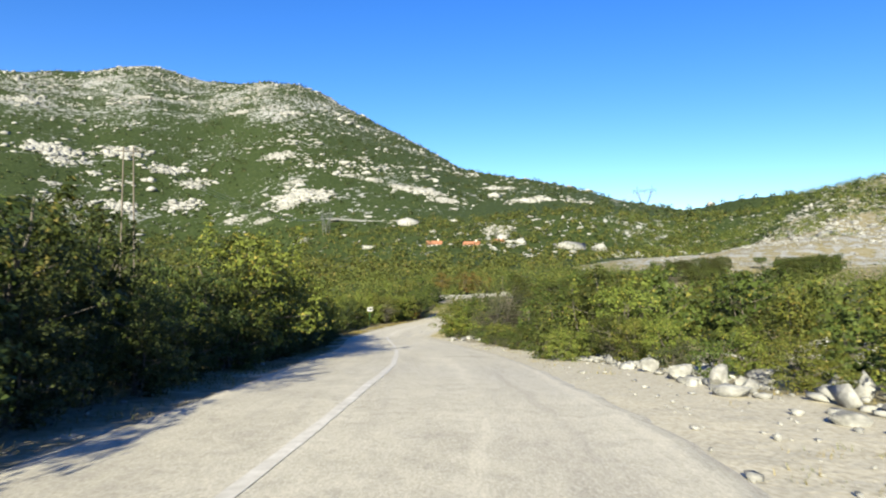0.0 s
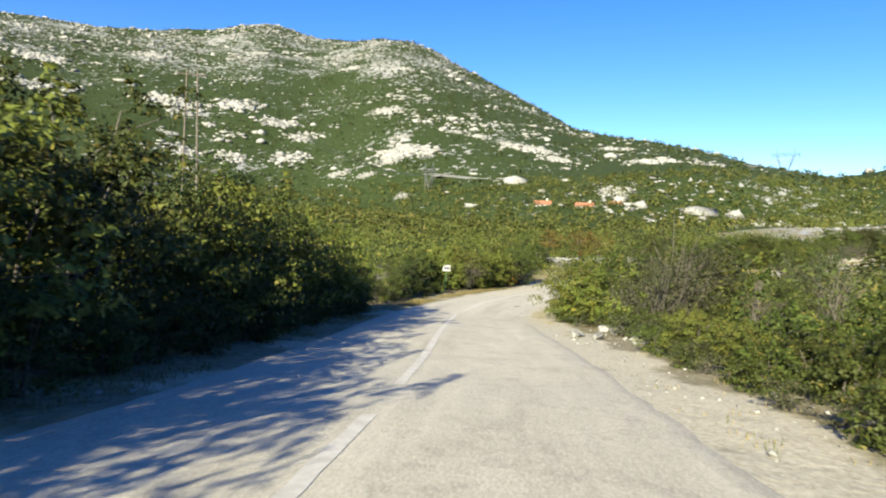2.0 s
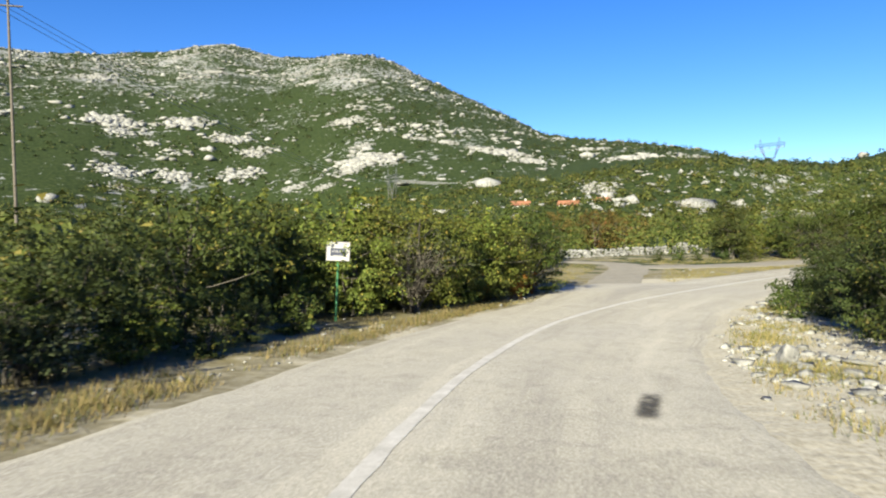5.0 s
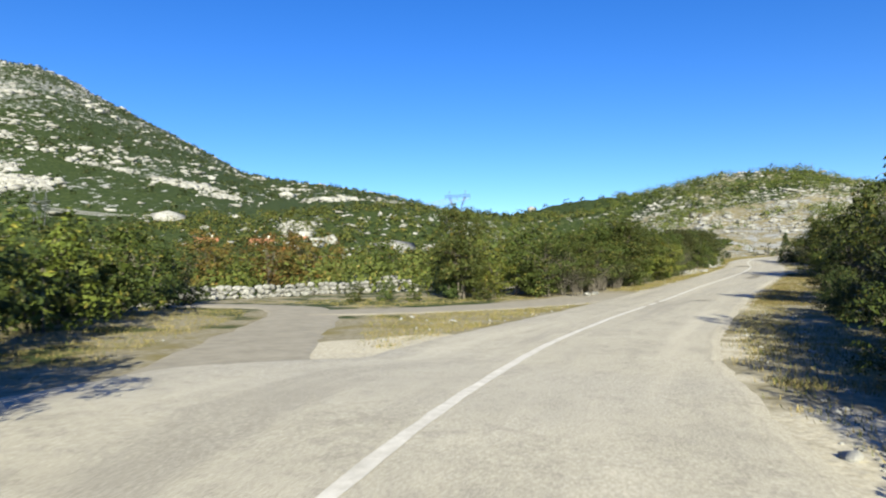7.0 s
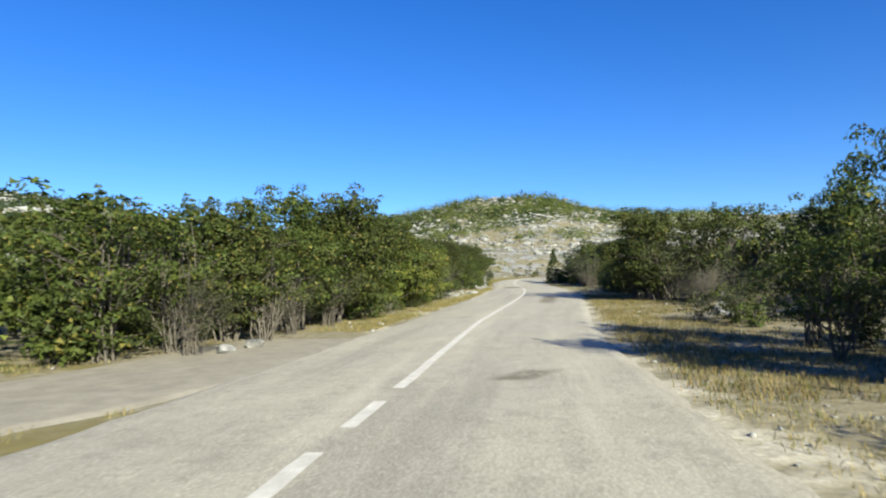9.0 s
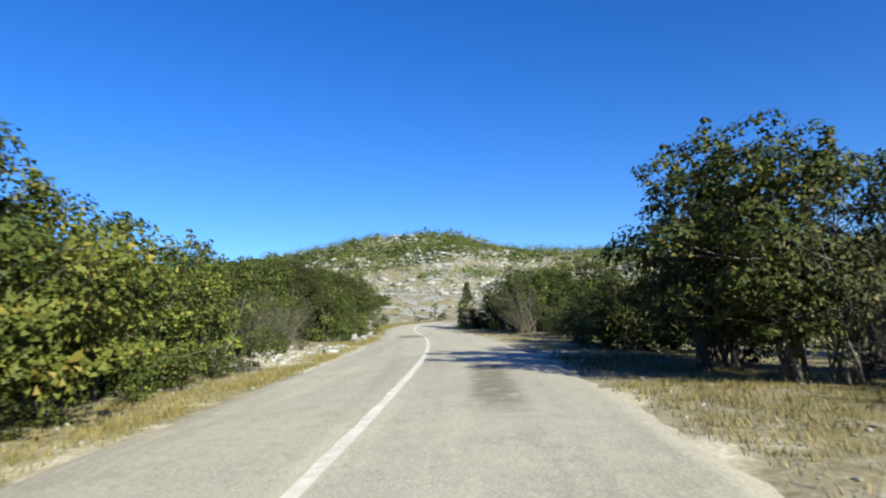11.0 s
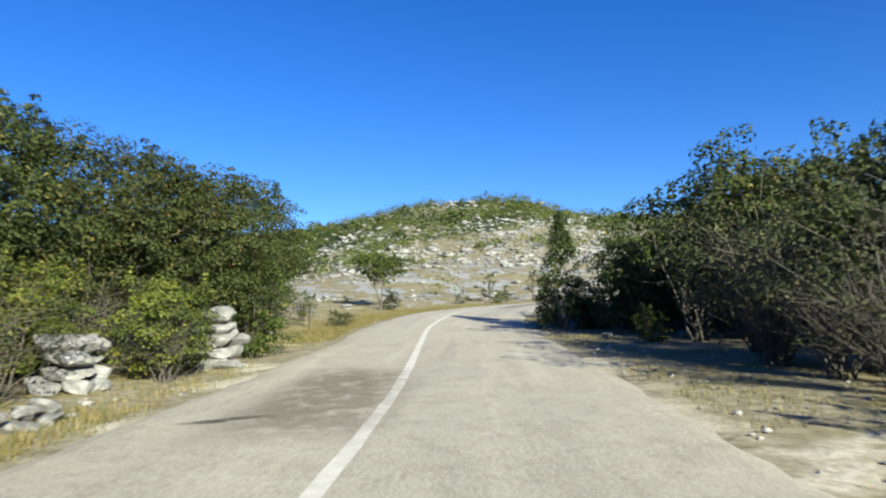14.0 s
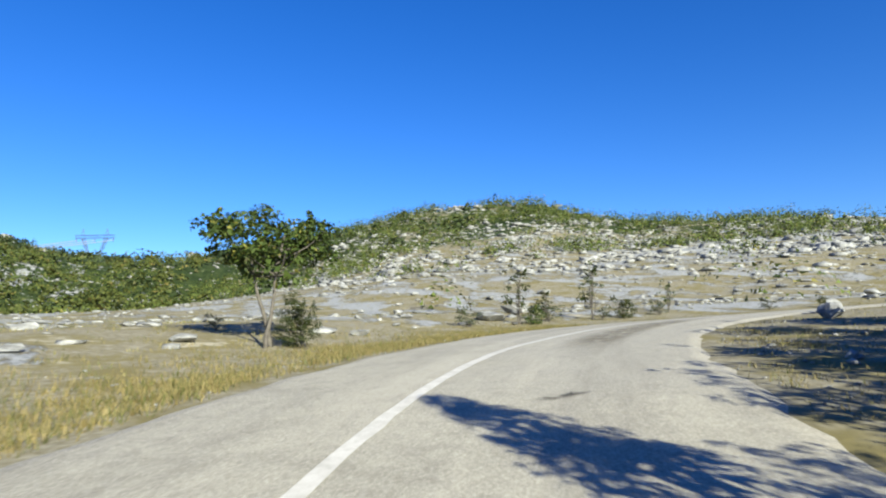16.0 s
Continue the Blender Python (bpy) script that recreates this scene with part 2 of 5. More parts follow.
# ---- the lie of the land ----
ROUTE = np.array([(0.95, -59.99, 4.28), (0.55, -39.99, 3.38), (-0.06, -19.99, 1.88), (-0.66, 0.01, -0.06), (-1.19, 10.03, -0.87), (-2.44, 19.84, -1.9), (-4.13, 29.65, -3.01), (-6.11, 39.46, -4.0), (-7.69, 49.34, -5.01), (-7.75, 59.44, -5.64), (-5.38, 69.26, -5.92), (-0.77, 78.11, -6.01), (5.46, 86.03, -5.89), (12.13, 93.4, -5.63), (19.07, 100.49, -5.23), (26.31, 107.46, -4.71), (33.37, 114.52, -4.24), (40.14, 121.85, -3.8), (46.75, 129.33, -3.41), (52.09, 135.78, -2.98), (56.51, 141.1, -2.53), (60.83, 145.02, -2.01), (66.03, 148.55, -1.62), (72.2, 150.86, -1.2), (78.68, 150.77, -0.83), (83.97, 148.7, -0.51), (90.16, 144.49, -0.19), (98.44, 136.65, 0.27), (109.9, 123.02, 0.76)])


def spline(pts, step):
    """Points every step metres or so along a smooth line through pts."""
    out = []
    for k in range(len(pts) - 1):
        a, b, c, d = pts[max(k - 1, 0)], pts[k], pts[k + 1], pts[min(k + 2, len(pts) - 1)]
        m = max(int(np.linalg.norm(c - b) / step), 1)
        for u in np.arange(m) / m:
            out.append(0.5 * (2 * b + (c - a) * u + (2 * a - 5 * b + 4 * c - d) * u * u + (3 * b - a - 3 * c + d) * u ** 3))
    out.append(pts[-1])
    return np.array(out)


LINE = spline(ROUTE, 1.0)
RUN = np.concatenate([[0], np.cumsum(np.linalg.norm(np.diff(LINE[:, :2], axis=0), axis=1))])
RUN -= RUN[np.argmin(np.hypot(LINE[:, 0] + 1.0, LINE[:, 1]))]
WAY = np.gradient(LINE[:, :2], axis=0)
WAY /= np.linalg.norm(WAY, axis=1, keepdims=True)


SIDE_ROAD = np.array([(-5.6, 76.6), (-5.1, 80.0), (-4.6, 84.0), (-3.9, 88.0), (-3.5, 92.5), (-4.6, 96.4), (-11.0, 99.4), (-23.7, 100.7)])
CROSS_TRACK = np.array([(-3.4, 92.9), (-1.0, 92.8), (1.5, 93.1), (4.5, 94.0), (7.5, 95.4), (10.5, 97.4), (13.0, 99.6)])
TRACKS = np.concatenate([spline(SIDE_ROAD, 1.0), spline(CROSS_TRACK, 1.0)])


def along(s, lat):
    """The place s metres on along the road and lat metres to the right of its middle."""
    x, y = np.interp(s, RUN, LINE[:, 0]), np.interp(s, RUN, LINE[:, 1])
    tx, ty = np.interp(s, RUN, WAY[:, 0]), np.interp(s, RUN, WAY[:, 1])
    return float(x + ty * lat), float(y - tx * lat)


def smooth(a, b, x):
    t = np.clip((x - a) / (b - a), 0, 1)
    return t * t * (3 - 2 * t)


def hash2(i, j, k):
    h = np.sin(i * 127.1 + j * 311.7 + k * 74.7) * 43758.5453
    return h - np.floor(h)


def bumps(x, y, size, k=0, octaves=4):
    """Fractal value noise, about -1 to 1."""
    total, amp, norm = 0, 1.0, 0
    for o in range(octaves):
        u, v = x / size * 2 ** o + 17.3 * o, y / size * 2 ** o - 9.1 * o
        i, j = np.floor(u), np.floor(v)
        f, g = u - i, v - j
        f, g = f * f * (3 - 2 * f), g * g * (3 - 2 * g)
        c = (hash2(i, j, k + o) * (1 - f) + hash2(i + 1, j, k + o) * f) * (1 - g) + (hash2(i, j + 1, k + o) * (1 - f) + hash2(i + 1, j + 1, k + o) * f) * g
        total, norm, amp = total + amp * (2 * c - 1), norm + amp, amp * 0.5
    return total / norm


# ridge lines: azimuth to the left, elevation of the crest and its distance, seen from one spot each
MOUNTAIN = np.array([(-60, 1.00, 260), (-30, 3.00, 270), (-22.6, 3.90, 288), (-18.6, 3.55, 342), (-14.6, 4.20, 440), (-11.3, 4.85, 474), (-7.6, 5.90, 527), (-4.0, 6.70, 600), (0.2, 7.30, 690), (2.9, 7.85, 753), (5.2, 9.10, 810), (7.6, 10.30, 860), (10.0, 11.40, 910), (12.4, 12.65, 960), (14.9, 13.80, 1000),
                     (17.2, 14.55, 1035), (19.6, 14.85, 1080), (22.5, 14.45, 1125), (24.9, 14.20, 1160), (27.3, 14.70, 1190), (29.1, 15.10, 1190), (31.6, 14.65, 1170), (33.5, 14.00, 1150), (37.6, 13.60, 1080), (41.7, 13.05, 1055), (45.3, 12.90, 1030), (48.6, 12.80, 990), (60, 12.70, 850), (90, 7.70, 850), (130, 3.00, 900)])
HILL = np.array([(-150, 1.5, 140), (-110, 4.0, 130), (-90, 6.0, 135), (-72.3, 7.4, 140), (-66.5, 8.3, 141), (-62.4, 8.6, 143), (-58.1, 9.2, 147), (-53.5, 9.8, 153), (-50.1, 10.75, 158), (-46.7, 11.5, 164), (-43.7, 11.85, 169),
                 (-38.5, 11.75, 177), (-33.4, 11.1, 180), (-27.8, 9.9, 194), (-18.7, 8.2, 242), (-14.3, 7.0, 278), (-10.2, 5.8, 303), (0, 4.0, 320), (30, 1.0, 320)])


def ridge(x, y, ox, oy, eye, table, start, power):
    az, r = np.degrees(np.arctan2(-(x - ox), y - oy)), np.hypot(x - ox, y - oy)
    d, top = np.interp(az, table[:, 0], table[:, 2]), np.interp(az, table[:, 0], np.tan(np.radians(table[:, 1])))
    crest, u = top * d + eye, r / d
    rise = np.clip((u - start) / (1 - start), 0, 1) ** power
    fall = np.clip(1 - 0.9 * np.clip(u - 1, 0, 9) ** 1.3, 0.05, 1)
    return crest * rise * fall


def road_near(x, y):
    """Height of the road close by and the distance to its middle line."""
    near, wsum, zsum = np.full(x.shape, 1e9), np.zeros(x.shape), np.zeros(x.shape)
    for px, py, pz in LINE[::3]:
        d2 = (x - px) ** 2 + (y - py) ** 2
        near = np.minimum(near, d2)
        w = 1.0 / (d2 + 6.0) ** 3
        wsum, zsum = wsum + w, zsum + w * pz
    return zsum / wsum, np.sqrt(near)


def land(x, y):
    x, y = np.asarray(x, float), np.asarray(y, float)
    base, d = road_near(x, y)
    base = base + (-4.0 - base) * smooth(40, 170, d)
    a = ridge(x, y, 0, 0, 5.2, MOUNTAIN, 0.28, 1.0) * smooth(14, 85, d) * (0.12 + 0.88 * smooth(45, 125, np.hypot(x - 72, y - 205)))
    b = ridge(x, y, 55.6, 139.1, 2.3, HILL, 0.16, 1.75) * smooth(6, 45, d)
    up = np.logaddexp(a * 0.5, b * 0.5) / 0.5 - math.log(2) / 0.5 * np.exp(-(a + b) * 0.4)
    off = np.full(x.shape, 1e9)
    for px, py in TRACKS:
        off = np.minimum(off, (x - px) ** 2 + (y - py) ** 2)
    rough = bumps(x, y, 9.0, 3) * 0.28 * smooth(3.6, 12, d) * smooth(2.0, 6.0, np.sqrt(off)) + bumps(x, y, 45.0, 9) * 1.1 * smooth(25, 110, d) + bumps(x, y, 130.0, 5, 5) * 6 * smooth(60, 200, a)
    order = np.argsort(LINE[:, 0])
    beyond = smooth(0, 12, y - np.interp(x, LINE[order, 0], LINE[order, 1])) * smooth(20, 45, x)
    edge = field_edge(x, y)
    bank = beyond * (0.75 * smooth(3.5, 12, d) * smooth(0, 14, edge) + 1.7 * smooth(12, 75, d) * smooth(-120, 0, edge) * smooth(9, 2, ridge(x, y, 55.6, 139.1, 2.3, HILL, 0.16, 1.75)))
    return base + np.maximum(up, 0) + rough + bank - 0.05


def field_edge(x, y):
    """How far inside (+) or outside (-) the open field before the stony hill a place lies, in metres."""
    az, r = np.degrees(np.arctan2(-(x - 55.6), y - 139.1)), np.hypot(x - 55.6, y - 139.1)
    return np.interp(az, [-34.4, -26.4, -20, -14, -8.4, 2, 50], [200, 165, 118, 94, 84, 76, 55]) - r


def in_front(x, y):
    """1 in the open field before the stony hill, 0 in the scrub to its left."""
    return smooth(-4, 4, field_edge(x, y))


def hill_rise(x, y):
    return ridge(x, y, 55.6, 139.1, 2.3, HILL, 0.16, 1.75)


def ground_at(x, y):
    return float(land(np.array([x]), np.array([y]))[0])


def mesh_of(name, verts, faces, mat=None, soft=False):
    """A mesh from arrays; faces all have the same number of corners."""
    verts, faces = np.asarray(verts, np.float32), np.asarray(faces, np.int32)
    me = bpy.data.meshes.new(name)
    me.vertices.add(len(verts))
    me.vertices.foreach_set("co", verts.ravel())
    k = faces.shape[1]
    me.loops.add(faces.size)
    me.loops.foreach_set("vertex_index", faces.ravel())
    me.polygons.add(len(faces))
    me.polygons.foreach_set("loop_start", np.arange(len(faces), dtype=np.int32) * k)
    me.polygons.foreach_set("loop_total", np.full(len(faces), k, np.int32))
    if soft:
        me.polygons.foreach_set("use_smooth", np.ones(len(faces), bool))
    me.update(calc_edges=True)
    me.validate()
    if mat:
        me.materials.append(mat)
    return me


def part(name, me, parent, label=""):
    ob = new(name, me)
    ob.parent = parent
    return tagged(ob, label) if label else ob


def make_terrain():
    k = 350
    u = np.linspace(-1, 1, k)
    xs, ys = 22 + 30 * np.sinh(5.05 * u), 90 + 30 * np.sinh(5.05 * u)
    gx, gy = np.meshgrid(xs, ys)
    gz = land(gx.ravel(), gy.ravel())
    i = np.arange(k * k).reshape(k, k)
    f = np.stack([i[:-1, :-1], i[:-1, 1:], i[1:, 1:], i[1:, :-1]], -1).reshape(-1, 4)
    me = mesh_of("ground", np.stack([gx.ravel(), gy.ravel(), gz], 1), f, GROUND, True)
    x, y = gx.ravel(), gy.ravel()
    _, d = road_near(x, y)
    a = ridge(x, y, 0, 0, 5.2, MOUNTAIN, 0.28, 1.0)
    r_hill = np.hypot(x - 160, y - 252)
    field = smooth(75, 45, np.hypot(x - 98, y - 182)) + smooth(52, 34, np.hypot(x - 66, y - 184)) + 0.8 * smooth(60, 30, np.hypot(x - 130, y - 162))
    field = np.clip(field, 0, 1) * in_front(x, y)
    up = hill_rise(x, y)
    hill = smooth(125, 80, r_hill)
    stony = smooth(1.5, 7.0, up + 3.0 * bumps(x, y, 25, 71)) * hill * in_front(x, y)
    patch = bumps(x, y, 60, 21)
    rock = 0.385 + 0.16 * smooth(60, 200, a) + 0.16 * patch + 0.14 * stony - 0.10 * smooth(18, 26, up) * hill + 0.165 * field
    green = 0.85 + 0.12 * patch - 0.75 * field - 0.30 * hill * in_front(x, y)
    verge = smooth(6.0, 3.2, d)
    shade_floor = smooth(3.5, 7, d) * smooth(40, 15, d)
    rock = rock * np.maximum(smooth(4, 20, d), field * smooth(4, 9, d)) * (1 - 0.5 * shade_floor * (1 - field))
    green = green * smooth(3.2, 8, d) * (1 - 0.45 * shade_floor)
    grass_isle = smooth(9, 6, np.hypot(x - 1.5, y - 88.7)) + smooth(7, 4, np.hypot(x + 9.7, y - 84.2))
    pale_tip = smooth(1.9, 0.9, np.hypot(x + 2.6, y - 81.6)) + smooth(1.5, 0.7, np.hypot(x + 1.2, y - 83.0))
    pale_left = smooth(8, 4, np.hypot(x - along(132, -6)[0], y - along(132, -6)[1]))
    pale_right = smooth(2.3, 3.2, d) * smooth(0.8, -0.8, d - np.interp(y, [0, 18, 26, 50, 56], [5.8, 5.2, 3.9, 3.9, 5.8])) * smooth(76, 68, y) * (1 + 0.5 * smooth(50, 56, y)) * (x > np.interp(y, LINE[:, 1], LINE[:, 0]))
    cols = np.stack([np.clip(rock, 0, 1), np.clip(green, 0, 1), np.clip(0.38 * shade_floor + 0.50 * verge * (1 - 0.7 * in_front(x, y) * (y > 140)) + 0.35 * pale_left - 0.5 * np.clip(grass_isle - pale_tip, 0, 1) + 0.6 * pale_tip + 0.6 * pale_right, 0, 1), np.ones_like(x)], 1).astype(np.float32)
    at = me.color_attributes.new("cover", "FLOAT_COLOR", "POINT")
    at.data.foreach_set("color", cols.ravel())
    tagged(new("ground", me), "stony limestone ground with dry grass and green scrub", "ground", kind="structure")


make_terrain()


def strip(name, line, left, right, lift, mat, skirt=0.05, ragged=0.0, seed=1, crown=1.0):
    """A thin slab that follows a line; left and right are offsets from it, fixed or one for each point."""
    rng = np.random.default_rng(seed)
    n = len(line)
    way = np.gradient(line[:, :2], axis=0)
    way /= np.linalg.norm(way, axis=1, keepdims=True)
    side = np.stack([way[:, 1], -way[:, 0]], 1)
    lo = np.full(n, left) if np.isscalar(left) else left
    hi = np.full(n, right) if np.isscalar(right) else right
    if ragged:
        lo, hi = lo + rng.normal(0, ragged, n), hi + rng.normal(0, ragged, n)
    cols = []
    for k, (f, dz) in enumerate([(0, -skirt), (0, -0.006), (0.03, 0), (0.25, 0.008 * crown), (0.5, 0.012 * crown), (0.75, 0.008 * crown), (0.97, 0), (1, -0.006), (1, -skirt)]):
        off = lo + (hi - lo) * f
        if k == 0:
            off = off - 0.35
        if k == 8:
            off = off + 0.35
        cols.append(np.concatenate([line[:, :2] + side * off[:, None], (line[:, 2] + lift + dz)[:, None]], 1))
    v = np.stack(cols, 1).reshape(-1, 3)
    i = np.arange(n * 9).reshape(n, 9)
    f = np.stack([i[:-1, :-1], i[:-1, 1:], i[1:, 1:], i[1:, :-1]], -1).reshape(-1, 4)
    me = mesh_of(name, v, f, mat)
    run = np.concatenate([[0], np.cumsum(np.linalg.norm(np.diff(line[:, :2], axis=0), axis=1))])
    lay = np.stack([np.linspace(-1, 1, 9)[None] * 2.85 + 0 * run[:, None], run[:, None] + np.zeros((1, 9))], -1).reshape(-1, 2)
    me.uv_layers.new(name="lane").data.foreach_set("uv", lay[f.ravel()].astype(np.float32).ravel())
    return me


def ribbon(name, line, left, right, lift, mat, seed):
    """A flat painted band with slightly worn edges."""
    rng = np.random.default_rng(seed)
    way = np.gradient(line[:, :2], axis=0)
    way /= np.linalg.norm(way, axis=1, keepdims=True)
    side = np.stack([way[:, 1], -way[:, 0]], 1)
    rows = [np.concatenate([line[:, :2] + side * (off + rng.normal(0, 0.006, len(line)))[:, None], (line[:, 2] + lift)[:, None]], 1) for off in (left, right)]
    i = np.arange(len(line) * 2).reshape(-1, 2)
    return mesh_of(name, np.stack(rows, 1).reshape(-1, 3), np.stack([i[:-1, 0], i[:-1, 1], i[1:, 1], i[1:, 0]], -1), mat)


FINE = spline(ROUTE, 0.4)
FRUN = np.concatenate([[0], np.cumsum(np.linalg.norm(np.diff(FINE[:, :2], axis=0), axis=1))])
FRUN -= FRUN[np.argmin(np.hypot(FINE[:, 0] + 1.0, FINE[:, 1]))]
WOB = 0.14 * bumps(FRUN, FRUN * 0, 5.0, 2) + 0.2 * bumps(FRUN, FRUN * 0, 21.0, 4)
WOB = WOB - 2.2 * np.clip((FRUN - 70.0) / 6.0, 0, 1) * np.clip((80.2 - FRUN) / 1.4, 0, 1)
road = tagged(new("road", strip("road", FINE, -2.76 + WOB, 2.66 + 0.14 * bumps(FRUN, FRUN * 0 + 40, 5.0, 6), -0.005, ASPHALT, 0.10, 0.03)), "sun-bleached grey asphalt road with crumbling edges", "road", kind="structure")


def make_line():
    """Middle line: worn white dashes."""
    spans = [(-30.0, 26.0), (27.5, 48.0), (50.0, 95.7), (96.3, 97.7), (98.3, 200.0)]
    for a, b in spans:
        keep = (FRUN >= a) & (FRUN <= b)
        pts = FINE[keep]
        if len(pts) < 3:
            continue
        shift = np.interp(FRUN[keep], [0, 5, 10, 15, 20, 30, 40, 50, 60, 65, 70, 80, 90, 100, 110, 120, 140, 150, 160, 175, 190], [-0.86, -0.76, -0.64, -0.44, -0.40, -0.28, -0.17, -0.13, -0.25, -0.36, -0.24, -0.15, -0.29, -0.23, -0.38, -0.27, -0.17, -0.24, -0.42, -0.42, -0.2])
        part("centre_line", ribbon("centre_line", pts, shift - 0.14, shift - 0.0, 0.0105, PAINT, int(a) + 99), road, "worn white painted line")


make_line()


# ---- plants ----
def leaf_quads(centres, normals, size, rng, droop=0.4):
    """One folded-looking diamond leaf at each centre."""
    n = len(centres)
    a = normals + rng.normal(0, 0.4, (n, 3))
    a /= np.linalg.norm(a, axis=1, keepdims=True)
    t = np.cross(a, rng.normal(0, 1, (n, 3)))
    t[:, 2] -= droop
    t /= np.linalg.norm(t, axis=1, keepdims=True)
    b = np.cross(a, t)
    s = size * rng.uniform(0.6, 1.35, (n, 1))
    v = np.stack([centres - t * s * 0.55, centres + b * s * 0.33 + a * s * 0.08, centres + t * s * 0.6, centres - b * s * 0.33 + a * s * 0.08], 1).reshape(-1, 3)
    return v, np.arange(n * 4).reshape(n, 4)


def leaf_tris(centres, normals, size, rng, droop=0.4):
    """One pointed leaf of three corners at each centre, for plants further off."""
    v, _ = leaf_quads(centres, normals, size * 1.15, rng, droop)
    v = v.reshape(-1, 4, 3)[:, [0, 1, 3]] + (v.reshape(-1, 4, 3)[:, 2:3] - v.reshape(-1, 4, 3)[:, 0:1]) * np.array([0, 0.3, 0.3])[None, :, None]
    return v.reshape(-1, 3), np.arange(len(centres) * 3).reshape(-1, 3)


def tube(pts, radii, sides=5):
    pts, n = np.asarray(pts, float), len(pts)
    way = np.gradient(pts, axis=0)
    way /= np.linalg.norm(way, axis=1, keepdims=True) + 1e-9
    ref = np.where(np.abs(way[:, 2:3]) > 0.9, [[1.0, 0, 0]], [[0, 0, 1.0]])
    u = np.cross(way, ref)
    u /= np.linalg.norm(u, axis=1, keepdims=True)
    w = np.cross(way, u)
    ang = np.arange(sides) / sides * 2 * np.pi
    ring = pts[:, None] + np.asarray(radii)[:, None, None] * (np.cos(ang)[None, :, None] * u[:, None] + np.sin(ang)[None, :, None] * w[:, None])
    i = np.arange(n * sides).reshape(n, sides)
    j = np.roll(i, -1, 1)
    f = np.stack([i[:-1], j[:-1], j[1:], i[1:]], -1).reshape(-1, 4)
    return ring.reshape(-1, 3), f


def joined(pieces):
    vs, fs, k = [], [], 0
    for v, f in pieces:
        vs.append(v)
        fs.append(f + k)
        k += len(v)
    return np.concatenate(vs), np.concatenate(fs)


def bent(a, b, rng, k=5, sag=0.12):
    u = np.linspace(0, 1, k)[:, None]
    size = np.linalg.norm(b - a)
    mid = rng.normal(0, sag * size, 3)
    return a + (b - a) * u + mid * (u * (1 - u) * 2) + rng.normal(0, 0.012 * size, (k, 3)) * (u > 0) * (u < 1)


